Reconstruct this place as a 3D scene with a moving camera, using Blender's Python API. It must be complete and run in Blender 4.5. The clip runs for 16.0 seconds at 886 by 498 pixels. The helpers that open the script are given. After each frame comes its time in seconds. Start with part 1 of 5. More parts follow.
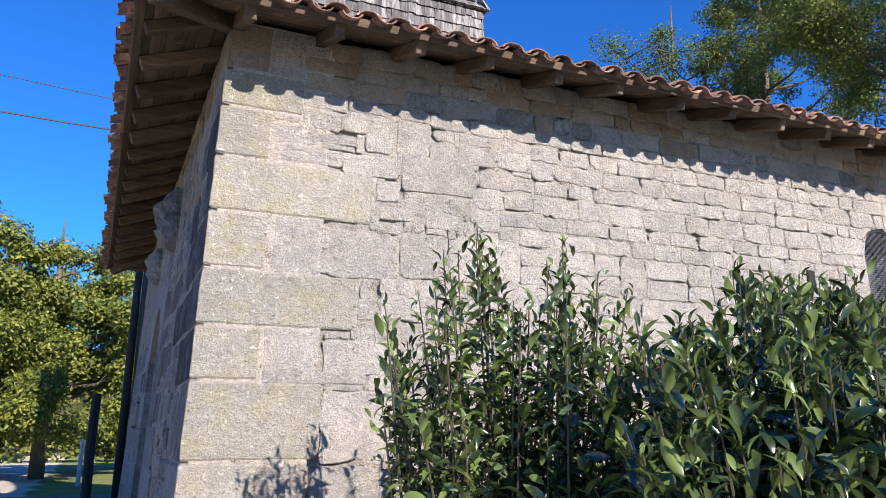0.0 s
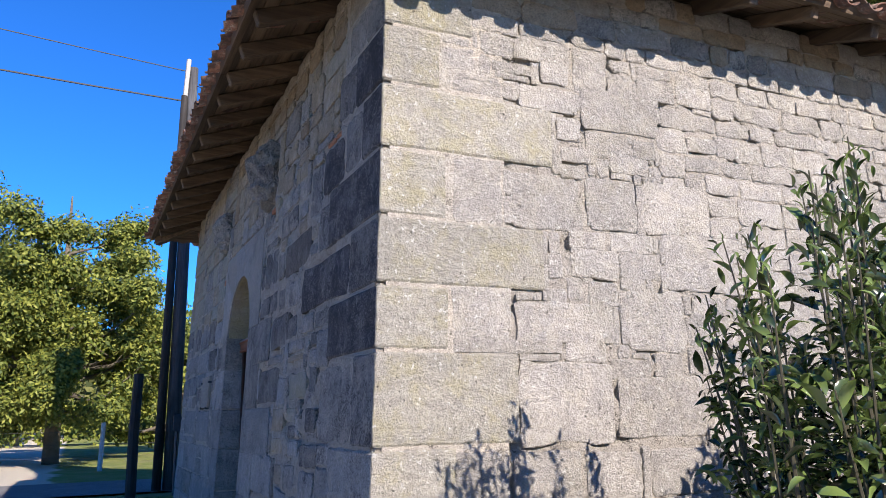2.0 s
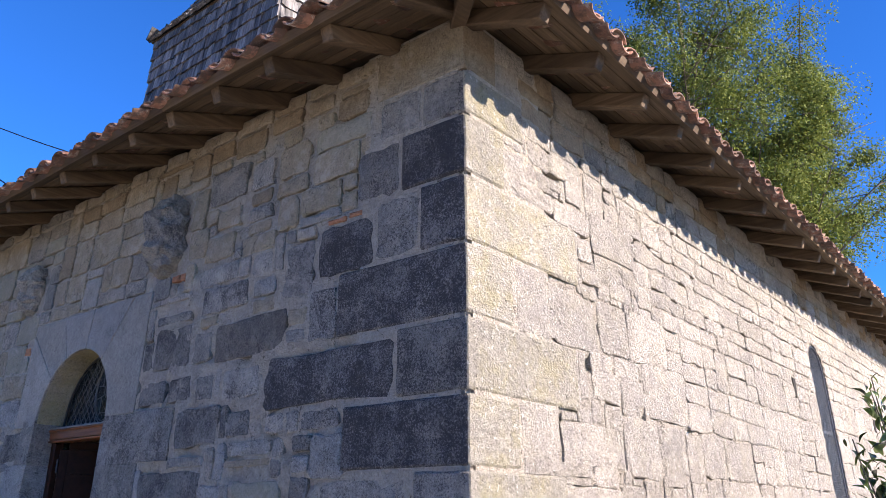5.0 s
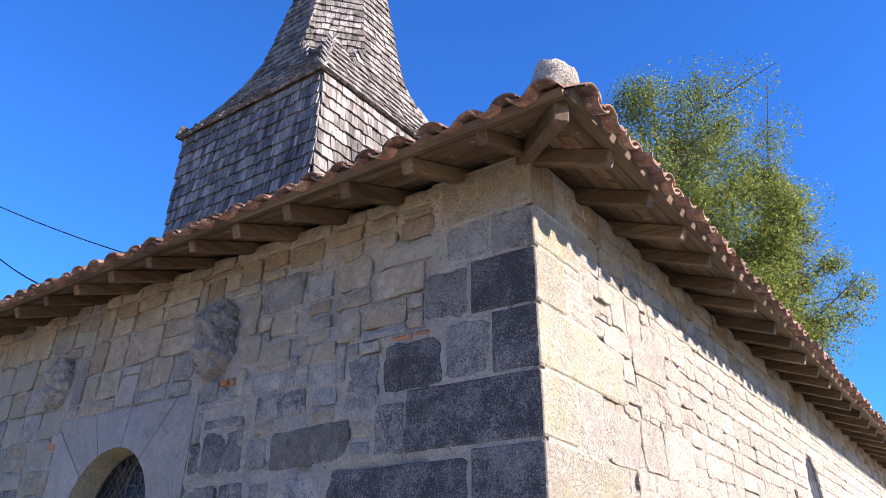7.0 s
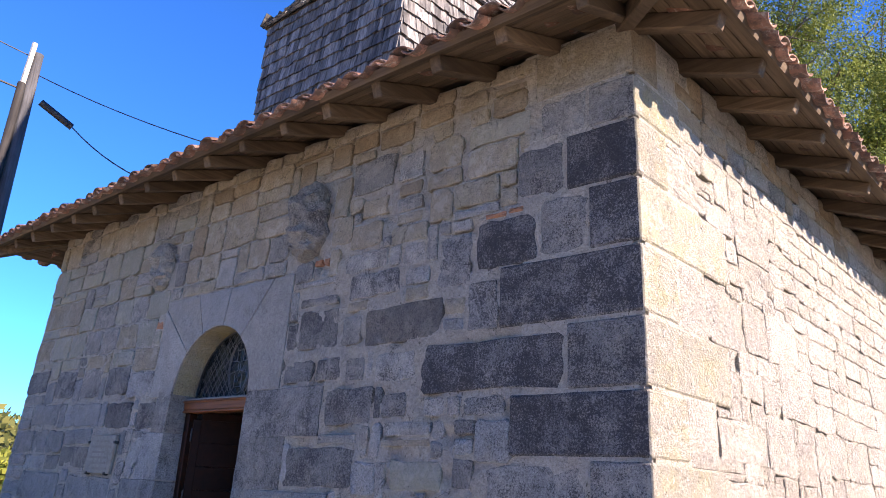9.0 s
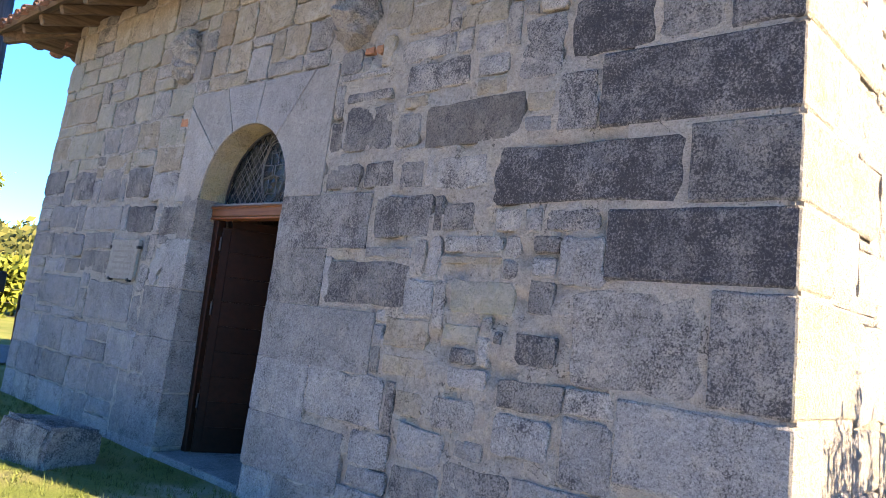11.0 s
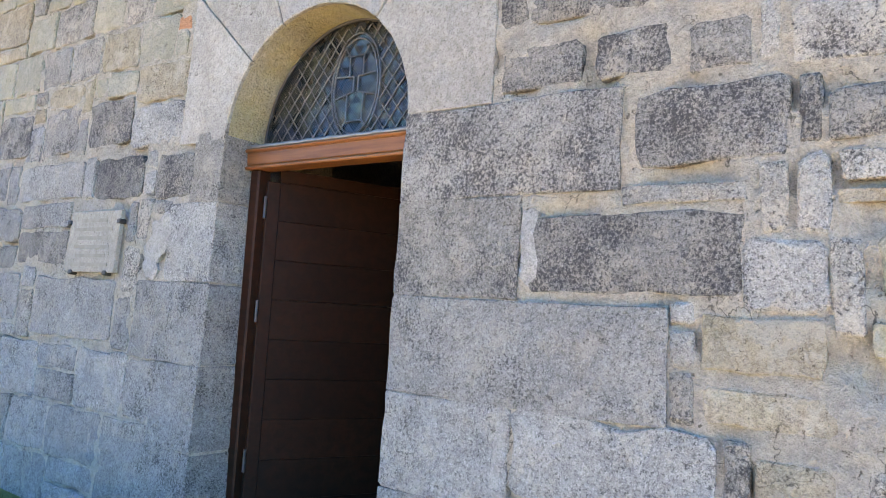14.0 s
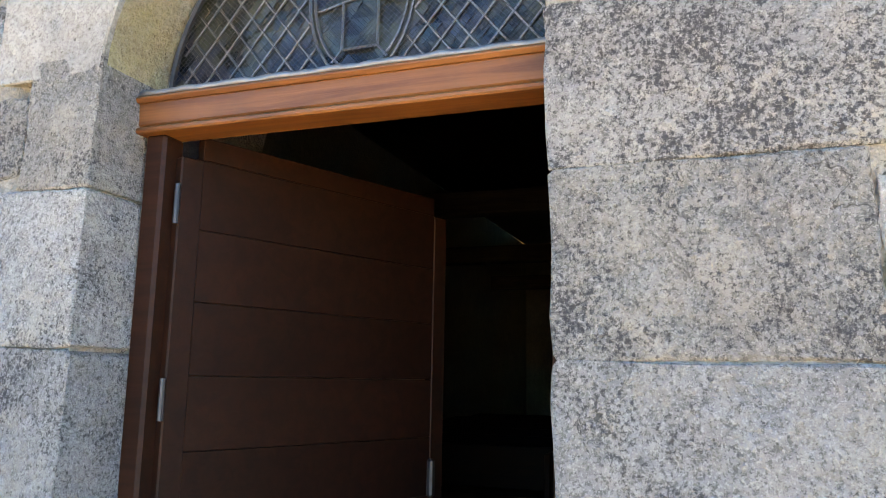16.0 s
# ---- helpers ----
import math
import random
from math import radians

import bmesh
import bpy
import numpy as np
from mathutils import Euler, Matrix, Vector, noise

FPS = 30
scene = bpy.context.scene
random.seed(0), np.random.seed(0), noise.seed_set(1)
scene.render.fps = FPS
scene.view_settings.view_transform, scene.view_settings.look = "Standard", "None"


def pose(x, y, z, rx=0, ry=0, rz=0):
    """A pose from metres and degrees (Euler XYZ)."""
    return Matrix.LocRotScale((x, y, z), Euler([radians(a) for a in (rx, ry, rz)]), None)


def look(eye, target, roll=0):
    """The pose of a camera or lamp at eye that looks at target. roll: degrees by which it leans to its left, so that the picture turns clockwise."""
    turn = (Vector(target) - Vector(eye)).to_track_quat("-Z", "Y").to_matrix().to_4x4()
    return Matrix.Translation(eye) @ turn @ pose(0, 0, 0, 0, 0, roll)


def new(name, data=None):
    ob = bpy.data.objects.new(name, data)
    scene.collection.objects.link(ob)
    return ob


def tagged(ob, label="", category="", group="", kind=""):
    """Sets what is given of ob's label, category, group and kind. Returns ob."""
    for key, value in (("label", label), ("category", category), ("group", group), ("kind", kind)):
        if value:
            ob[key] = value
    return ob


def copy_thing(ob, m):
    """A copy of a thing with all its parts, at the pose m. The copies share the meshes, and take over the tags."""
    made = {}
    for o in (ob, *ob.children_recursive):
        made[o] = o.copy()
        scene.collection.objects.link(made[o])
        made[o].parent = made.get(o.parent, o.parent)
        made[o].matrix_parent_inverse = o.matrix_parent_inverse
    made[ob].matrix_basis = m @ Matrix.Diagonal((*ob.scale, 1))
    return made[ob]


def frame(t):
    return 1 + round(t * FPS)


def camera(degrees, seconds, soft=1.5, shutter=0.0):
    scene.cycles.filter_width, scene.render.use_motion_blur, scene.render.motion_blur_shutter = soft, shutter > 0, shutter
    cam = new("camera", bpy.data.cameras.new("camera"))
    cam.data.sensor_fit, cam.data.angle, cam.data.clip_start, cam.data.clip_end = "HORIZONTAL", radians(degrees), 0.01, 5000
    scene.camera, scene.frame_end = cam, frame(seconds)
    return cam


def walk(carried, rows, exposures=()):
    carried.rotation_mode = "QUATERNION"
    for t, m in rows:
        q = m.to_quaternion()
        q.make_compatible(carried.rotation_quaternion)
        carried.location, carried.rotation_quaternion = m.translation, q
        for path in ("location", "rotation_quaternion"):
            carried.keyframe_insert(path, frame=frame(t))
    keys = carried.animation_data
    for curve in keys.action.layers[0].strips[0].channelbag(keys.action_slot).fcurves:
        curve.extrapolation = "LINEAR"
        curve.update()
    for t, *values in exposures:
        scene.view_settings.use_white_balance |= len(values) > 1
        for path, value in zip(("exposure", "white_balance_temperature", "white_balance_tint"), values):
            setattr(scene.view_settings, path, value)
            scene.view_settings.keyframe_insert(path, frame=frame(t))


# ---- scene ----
cam = camera(59.8, 16.0, 0.6)
METRES, EYE, TILT, LEAN, TURN = 11.2, 1.35, 0.0, 0.0, -24.1
ROWS = [
    (0.0, 0.0, 0.0, 0.0, 0.07, 13.74, 0.3),
    (0.5, -0.0279, 0.0263, -0.0012, -0.12, 13.78, 0.13),
    (1.0, -0.0556, 0.0503, -0.0013, -0.47, 13.78, 0.14),
    (1.5, -0.0875, 0.0739, 0.0016, -0.25, 13.82, 0.37),
    (2.0, -0.1271, 0.0833, 0.002, -0.88, 12.16, 1.11),
    (2.5, -0.158, 0.0955, 0.0004, -4.87, 10.74, 1.99),
    (3.0, -0.1896, 0.1138, 0.0071, -7.93, 10.77, 2.12),
    (5.5, -0.3486, 0.1661, 0.0185, -28.42, 20.11, -0.21),
    (6.0, -0.3688, 0.1685, 0.0239, -28.62, 20.61, 0.18),
    (6.5, -0.3894, 0.1603, 0.0242, -29.54, 23.81, -0.03),
    (7.0, -0.3952, 0.1572, 0.0243, -29.92, 25.29, -1.23),
    (7.5, -0.3969, 0.1557, 0.0238, -30.01, 27.25, -1.47),
    (8.0, -0.3927, 0.1634, 0.0239, -27.88, 26.65, -1.6),
    (8.5, -0.393, 0.1685, 0.0193, -25.36, 23.17, -2.6),
    (9.0, -0.3952, 0.1726, 0.0136, -24.24, 17.73, -3.22),
    (9.5, -0.3957, 0.1809, 0.0073, -22.93, 11.77, -4.04),
    (12.0, -0.392, 0.3373, 0.0059, -23.54, 5.37, -7.0),
    (12.5, -0.4001, 0.377, 0.0036, -23.31, 5.22, -6.97),
    (13.0, -0.406, 0.4205, 0.0003, -24.22, 4.33, -6.78),
    (13.5, -0.4118, 0.4663, 0.0036, -24.42, 4.45, -6.22),
    (14.0, -0.4201, 0.5127, 0.0039, -29.27, 4.88, -3.58),
    (14.5, -0.4208, 0.5626, 0.0048, -32.89, 6.35, -0.5),
    (15.0, -0.4238, 0.6114, 0.0036, -33.95, 6.56, -1.77),
    (15.5, -0.4212, 0.6539, 0.0047, -42.03, 8.02, -2.24),
    (16.0, -0.4084, 0.695, 0.0067, -45.81, 9.52, -1.08),
]
walk(cam, [(t, pose(0, 0, EYE, TILT, LEAN, TURN) @ pose(METRES * x, METRES * y, METRES * z, 90 + pitch, roll, yaw)) for t, x, y, z, yaw, pitch, roll in ROWS],
     [(0.0, 2.65, 6800, 15), (3.0, 2.65, 6800, 15), (5.5, 3.12, 7400, 19), (8.0, 3.3, 7600, 19), (9.5, 3.42, 8000, 25), (12.0, 4.6, 11200, 13), (14.0, 5.2, 14500, 14), (16.0, 5.5, 18500, 14)])


# ---- world, sun, exposure ----
SUN_AZ, SUN_EL = radians(166.5), radians(27.0)
world = bpy.data.worlds.new("sky")
scene.world = world
world.use_nodes = True
wn, wl = world.node_tree.nodes, world.node_tree.links
sky = wn.new("ShaderNodeTexSky")
sky.sky_type, sky.sun_disc = "NISHITA", False
sky.sun_elevation, sky.sun_rotation = SUN_EL, SUN_AZ
sky.altitude, sky.air_density, sky.dust_density, sky.ozone_density = 1500, 0.75, 0.02, 1.2
sat = wn.new("ShaderNodeHueSaturation")
sat.inputs["Saturation"].default_value = 1.1
wl.new(sky.outputs[0], sat.inputs["Color"])
deep = wn.new("ShaderNodeMix")
deep.data_type, deep.blend_type = "RGBA", "MULTIPLY"
deep.inputs[0].default_value = 1.0
deep.inputs[7].default_value = (0.15, 0.70, 1.36, 1)
wl.new(sat.outputs[0], deep.inputs[6])
wl.new(deep.outputs[2], wn["Background"].inputs["Color"])
wn["Background"].inputs["Strength"].default_value = 0.036

sun = new("sun", bpy.data.lights.new("sun", "SUN"))
sun.data.energy, sun.data.angle, sun.data.color = 1.98, radians(0.5), (1.0, 0.94, 0.87)
toward = Vector((math.sin(SUN_AZ) * math.cos(SUN_EL), math.cos(SUN_AZ) * math.cos(SUN_EL), math.sin(SUN_EL)))
sun.matrix_world = look(toward * 60, (0, 0, 0))

# ---- materials ----
rng = random.Random(7)


class Nodes:
    """A small wrapper to write node materials in few lines."""

    def __init__(self, name, rough=0.9, metal=0.0, spec=0.3):
        self.m = bpy.data.materials.new(name)
        self.m.use_nodes = True
        self.n, self.l = self.m.node_tree.nodes, self.m.node_tree.links
        self.b = self.n["Principled BSDF"]
        self.b.inputs["Roughness"].default_value = rough
        self.b.inputs["Metallic"].default_value = metal
        self.b.inputs["Specular IOR Level"].default_value = spec
        self.geo = self.n.new("ShaderNodeNewGeometry")
        self.info = self.n.new("ShaderNodeObjectInfo")

    def put(self, sock, v):
        if hasattr(v, "is_linked"):
            self.l.new(v, sock)
        else:
            sock.default_value = v

    def noise(self, scale, detail=4.0, rough=0.6, stretch=None, distort=0.0):
        t = self.n.new("ShaderNodeTexNoise")
        t.inputs["Scale"].default_value, t.inputs["Detail"].default_value = scale, detail
        t.inputs["Roughness"].default_value, t.inputs["Distortion"].default_value = rough, distort
        src = self.geo.outputs["Position"]
        if stretch:
            v = self.n.new("ShaderNodeVectorMath")
            v.operation = "MULTIPLY"
            self.l.new(src, v.inputs[0])
            v.inputs[1].default_value = stretch
            src = v.outputs[0]
        self.l.new(src, t.inputs["Vector"])
        return t.outputs["Fac"]

    def ramp(self, fac, lo, hi, a=0.0, b=1.0):
        r = self.n.new("ShaderNodeMapRange")
        r.interpolation_type = "SMOOTHSTEP"
        self.l.new(fac, r.inputs["Value"])
        for k, v in zip(("From Min", "From Max", "To Min", "To Max"), (lo, hi, a, b)):
            r.inputs[k].default_value = v
        return r.outputs[0]

    def math(self, op, a, b=0.0):
        r = self.n.new("ShaderNodeMath")
        r.operation = op
        self.put(r.inputs[0], a), self.put(r.inputs[1], b)
        return r.outputs[0]

    def mix(self, fac, a, b, mode="MIX"):
        r = self.n.new("ShaderNodeMix")
        r.data_type, r.blend_type = "RGBA", mode
        self.put(r.inputs[0], fac)
        self.put(r.inputs[6], a if hasattr(a, "is_linked") else (*a, 1))
        self.put(r.inputs[7], b if hasattr(b, "is_linked") else (*b, 1))
        return r.outputs[2]

    def vary(self, col, amount):
        """Brightness that differs from piece to piece."""
        r = self.math("FRACT", self.math("ADD", self.info.outputs["Random"], self.geo.outputs["Random Per Island"]))
        h = self.n.new("ShaderNodeHueSaturation")
        self.l.new(col, h.inputs["Color"])
        self.l.new(self.ramp(r, 0.0, 1.0, 1 - amount, 1 + amount), h.inputs["Value"])
        return h.outputs[0]

    def bump(self, height, strength, dist=0.01):
        bp = self.n.new("ShaderNodeBump")
        bp.inputs["Strength"].default_value, bp.inputs["Distance"].default_value = strength, dist
        self.l.new(height, bp.inputs["Height"])
        self.l.new(bp.outputs[0], self.b.inputs["Normal"])

    def done(self, col):
        self.put(self.b.inputs["Base Color"], col if hasattr(col, "is_linked") else (*col, 1))
        return self.m


def stone_mat(name, c1, c2, lichen=0.0, spots=0.3, yellow=0.0, rough_bump=1.0, vary=0.12, fleck=0.3, smear=0.0, smear_col=(0.42, 0.38, 0.32), cracks=0.0, cover=-0.14, stain=0.4, pale=0.0):
    """Weathered stone. cover: how far black lichen spreads; pale: dots of white lichen; yellow: ochre lichen film."""
    m = Nodes(name, rough=0.95, spec=0.08)
    col = m.mix(m.ramp(m.noise(2.6, 6, 0.65), 0.32, 0.68), c1, c2)
    coarse, mid, grain = m.noise(9.0, 6, 0.72), m.noise(34, 5, 0.75), m.noise(82, 4, 0.8)
    col = m.mix(m.ramp(coarse, 0.40, 0.62, stain, 0.0), col, (0.74, 0.74, 0.75), "MULTIPLY")
    col = m.mix(m.ramp(mid, 0.38, 0.56, stain, 0.0), col, (0.66, 0.65, 0.64), "MULTIPLY")
    col = m.mix(m.ramp(mid, 0.55, 0.72, 0.0, fleck), col, tuple(min(0.75, 1.4 * v) for v in c2))
    col = m.mix(m.ramp(grain, 0.40, 0.50, min(0.95, 1.7 * spots), 0.0), col, tuple(0.36 * v for v in c1))
    col = m.mix(m.ramp(m.noise(170, 2), 0.56, 0.64, 0.0, 0.8 * fleck), col, tuple(min(0.8, 1.5 * v) for v in c2))
    if yellow:
        col = m.mix(m.ramp(m.noise(4.0, 7, 0.75), 0.44, 0.68, 0, yellow), col, (0.37, 0.335, 0.175))
    if smear:
        edge = m.math("ADD", m.noise(6.0, 8, 0.75), m.math("MULTIPLY", m.noise(31, 3, 0.7), 0.12))
        col = m.mix(m.ramp(edge, 0.585, 0.65, 0, smear), col, smear_col)
    col = m.vary(col, vary)
    if lichen:
        spread = m.math("ADD", m.math("ADD", m.math("MULTIPLY", m.noise(3.4, 4, 0.6), 0.7), m.math("MULTIPLY", m.noise(15, 4, 0.7), 0.45)), m.math("MULTIPLY", m.noise(84, 4, 0.8), 1.35))
        mask = m.ramp(spread, 1.28 - cover, 1.50 - cover)
        col = m.mix(m.math("MULTIPLY", mask, lichen), col, (0.045, 0.045, 0.050))
    if pale:
        col = m.mix(m.ramp(m.noise(27, 3, 0.5), 0.645, 0.675, 0.0, pale), col, (0.56, 0.55, 0.51))
    if cracks:
        # cracks have no relief: the shade in them is painted as dark lines
        line = m.math("ABSOLUTE", m.math("SUBTRACT", m.noise(2.9, 5, 0.6, None, 0.4), 0.5))
        crack_shade = m.math("MULTIPLY", m.ramp(line, 0.0, 0.007, cracks, 0.0), m.ramp(m.noise(2.0, 2), 0.46, 0.56))
        col = m.mix(crack_shade, col, (0.04, 0.035, 0.03))
    # pits are hollowed by the bump, and their shade is painted in as well
    pit = m.ramp(m.noise(30, 4, 0.7), 0.30, 0.36, 0.85, 0.0)
    col = m.mix(pit, col, tuple(0.25 * v for v in c1))
    h = m.math("ADD", m.math("ADD", m.math("MULTIPLY", coarse, 1.2), mid), m.math("SUBTRACT", m.math("MULTIPLY", grain, 0.45), m.math("MULTIPLY", pit, 0.4)))
    m.bump(h, 0.95 * rough_bump, 0.03)
    return m.done(col)


TONE = {
    "L": stone_mat("stone_bluegrey", (0.29, 0.292, 0.283), (0.365, 0.36, 0.342), 0.85, 0.4, vary=0.13, smear=0.35, cover=-0.005, fleck=0.55, stain=0.5),
    "M": stone_mat("stone_grey", (0.30, 0.29, 0.27), (0.39, 0.37, 0.332), 0.88, 0.42, vary=0.2, smear=0.5, cover=0.025, cracks=0.6, smear_col=(0.44, 0.40, 0.34), fleck=0.5, stain=0.55),
    "D": stone_mat("stone_lichen_black", (0.155, 0.152, 0.15), (0.245, 0.236, 0.226), 0.9, 0.45, smear=0.25, cover=0.165, fleck=0.5),
    "E": stone_mat("stone_lichen_partly", (0.24, 0.235, 0.224), (0.33, 0.314, 0.287), 0.88, 0.42, vary=0.2, smear=0.45, cover=0.095, fleck=0.5),
    "H": stone_mat("stone_dark_brownish", (0.15, 0.14, 0.125), (0.21, 0.19, 0.168), 0.8, 0.4, vary=0.05, smear=0.2, cover=0.02, fleck=0.4),
    "B": stone_mat("stone_beige", (0.345, 0.295, 0.225), (0.405, 0.355, 0.28), 0.6, 0.3, 0.2, cracks=0.7, vary=0.1, smear=0.6, cover=-0.08, stain=0.6),
    "G": stone_mat("stone_greenish", (0.30, 0.298, 0.245), (0.345, 0.33, 0.28), 0.4, 0.25, 0.25, vary=0.05, smear=0.5, cover=-0.14, stain=0.3),
    "V": stone_mat("stone_dressed_pale", (0.275, 0.265, 0.243), (0.33, 0.315, 0.285), 0.7, 0.28, rough_bump=0.6, vary=0.08, stain=0.5, cover=-0.08, fleck=0.15, cracks=0.4),
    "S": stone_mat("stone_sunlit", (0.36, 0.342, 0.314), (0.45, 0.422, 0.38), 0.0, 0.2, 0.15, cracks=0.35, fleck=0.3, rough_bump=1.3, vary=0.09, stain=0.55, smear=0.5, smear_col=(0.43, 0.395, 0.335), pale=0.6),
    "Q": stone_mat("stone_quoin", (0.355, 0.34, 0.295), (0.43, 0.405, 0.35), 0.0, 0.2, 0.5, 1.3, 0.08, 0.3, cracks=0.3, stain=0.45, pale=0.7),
    "W": stone_mat("stone_dressed_grey", (0.235, 0.235, 0.228), (0.285, 0.28, 0.268), 0.7, 0.3, rough_bump=0.6, vary=0.06, stain=0.3, cover=-0.06),
    "P": stone_mat("pale_plaster_smear", (0.38, 0.37, 0.35), (0.45, 0.435, 0.405), 0.6, 0.25, vary=0.04, stain=0.5, cover=-0.08),
    "T": stone_mat("brick_shard", (0.42, 0.19, 0.11), (0.46, 0.25, 0.16), 0.1, 0.25),
    "R": stone_mat("stone_brown", (0.29, 0.225, 0.155), (0.35, 0.29, 0.215), 0.5, 0.35, cover=-0.06, smear=0.4, smear_col=(0.44, 0.37, 0.27)),
}
MORTAR_F = stone_mat("mortar_facade", (0.48, 0.43, 0.36), (0.44, 0.41, 0.365), 0.35, 0.2, 0.1, rough_bump=1.3, fleck=0.25, cracks=0.8, cover=-0.12, stain=0.5)
MORTAR_S = stone_mat("mortar_south", (0.47, 0.428, 0.362), (0.41, 0.378, 0.328), 0.0, 0.16, 0.0, rough_bump=1.4, cracks=0.9)
ARCH_OCHRE = stone_mat("stone_ochre_arris", (0.40, 0.34, 0.20), (0.33, 0.31, 0.26), 0.35, 0.3, 0.5)
PLASTER = stone_mat("old_plaster", (0.55, 0.50, 0.42), (0.62, 0.57, 0.48), 0.0, 0.08, rough_bump=0.4)


def wood_mat(name, c1, c2, axis, rough=0.75, bump=0.5, spec=0.3, vary=0.15):
    m = Nodes(name, rough=rough, spec=spec)
    st = [22.0, 22.0, 22.0]
    st[axis] = 1.4
    g = m.noise(1.0, 5, 0.65, st, 0.6)
    col = m.mix(m.ramp(g, 0.3, 0.7), c1, c2)
    col = m.mix(m.ramp(m.noise(2.3), 0.4, 0.7, 0, 0.35), col, tuple(0.55 * v for v in c1))
    col = m.vary(col, vary)
    m.bump(g, bump, 0.006)
    return m.done(col)


WOOD_X = wood_mat("weathered_wood_x", (0.055, 0.036, 0.022), (0.12, 0.084, 0.054), 0, vary=0.28)
WOOD_Y = wood_mat("weathered_wood_y", (0.055, 0.036, 0.022), (0.12, 0.084, 0.054), 1, vary=0.28)
WOOD_POST = wood_mat("grey_pole_wood", (0.03, 0.031, 0.034), (0.075, 0.076, 0.082), 2)
TARRED = wood_mat("tarred_post_wood", (0.010, 0.009, 0.009), (0.03, 0.027, 0.025), 2)
DOOR_WOOD = wood_mat("dark_door_wood", (0.013, 0.0043, 0.0022), (0.025, 0.0075, 0.0036), 1, 0.6, 0.25, 0.15, 0.18)
TRANSOM_WOOD = wood_mat("varnished_transom_wood", (0.10, 0.032, 0.012), (0.205, 0.074, 0.026), 1, 0.55, 0.25, 0.3)
SHINGLE = wood_mat("silvered_shingle_wood", (0.036, 0.035, 0.037), (0.20, 0.19, 0.183), 2, 0.7, 0.9, 0.25, 0.45)


def tile_mat():
    m = Nodes("old_clay_tile", 0.85, spec=0.25)
    col = m.mix(m.ramp(m.noise(6), 0.3, 0.7), (0.14, 0.062, 0.042), (0.225, 0.118, 0.083))
    col = m.mix(m.ramp(m.noise(14, 5, 0.75), 0.50, 0.66, 0, 0.7), col, (0.37, 0.33, 0.28))
    col = m.mix(m.ramp(m.noise(9, 5, 0.75), 0.42, 0.60, 0, 0.8), col, (0.06, 0.045, 0.037))
    col = m.vary(col, 0.3)
    m.bump(m.noise(60, 4), 0.5, 0.008)
    return m.done(col)


TILE = tile_mat()


def plain_mat(name, col, rough=0.6, metal=0.0, spec=0.4, mottle=0.25, scale=12.0):
    m = Nodes(name, rough, metal, spec)
    c = m.mix(m.ramp(m.noise(scale, 5, 0.7), 0.35, 0.7), col, tuple(v * (1 - mottle) for v in col))
    m.bump(m.noise(scale * 5), 0.15, 0.004)
    return m.done(c)


IRON = plain_mat("dark_iron", (0.06, 0.06, 0.065), 0.5, 0.8)
LEAD = plain_mat("lead_came", (0.18, 0.185, 0.19), 0.5, 0.6)
STEEL = plain_mat("dull_steel", (0.22, 0.22, 0.22), 0.5, 0.8)
CABLE = plain_mat("black_cable", (0.02, 0.02, 0.022), 0.6)
CONCRETE = plain_mat("pale_concrete", (0.36, 0.35, 0.33), 0.85)
MARBLE = stone_mat("plaque_limestone", (0.25, 0.24, 0.212), (0.295, 0.28, 0.243), 0.05, 0.15, rough_bump=0.3)
LETTER = plain_mat("worn_lettering", (0.19, 0.178, 0.152), 0.8)
# stands in for the shade inside the put-log holes
DARK = plain_mat("painted_hole_shade", (0.014, 0.012, 0.01), 0.95)
WHITEWASH = plain_mat("white_wall", (0.7, 0.67, 0.6), 0.9)


def glass_mat():
    m = Nodes("leaded_glass", 0.1, spec=0.35)
    c = m.mix(m.ramp(m.noise(7, 2), 0.4, 0.6), (0.018, 0.024, 0.036), (0.035, 0.04, 0.03))
    c = m.vary(c, 0.6)
    m.bump(m.noise(40, 2), 0.12, 0.004)
    return m.done(c)


GLASS = glass_mat()


# Nearly opaque pane: the dimness of the nave is painted into its colour.
def dim_pane_mat():
    m = Nodes("dim_old_glass", 0.1, spec=0.5)
    t = m.n.new("ShaderNodeBsdfTransparent")
    s = m.n.new("ShaderNodeMixShader")
    s.inputs[0].default_value = 0.01
    m.l.new(m.b.outputs[0], s.inputs[1]), m.l.new(t.outputs[0], s.inputs[2])
    m.l.new(s.outputs[0], m.n["Material Output"].inputs["Surface"])
    return m.done(m.mix(m.ramp(m.noise(5), 0.3, 0.7), (0.02, 0.024, 0.022), (0.045, 0.048, 0.043)))


DIM_PANE = dim_pane_mat()


def leaf_mat(name, c1, c2, rough=0.4, spec=0.5, trans=0.25, vary=0.3):
    m = Nodes(name, rough, spec=spec)
    r = m.math("FRACT", m.math("ADD", m.info.outputs["Random"], m.geo.outputs["Random Per Island"]))
    col = m.vary(m.mix(r, c1, c2), vary)
    t = m.n.new("ShaderNodeBsdfTranslucent")
    m.l.new(col, t.inputs["Color"])
    s = m.n.new("ShaderNodeMixShader")
    s.inputs[0].default_value = trans
    m.l.new(m.b.outputs[0], s.inputs[1]), m.l.new(t.outputs[0], s.inputs[2])
    m.l.new(s.outputs[0], m.n["Material Output"].inputs["Surface"])
    return m.done(col)


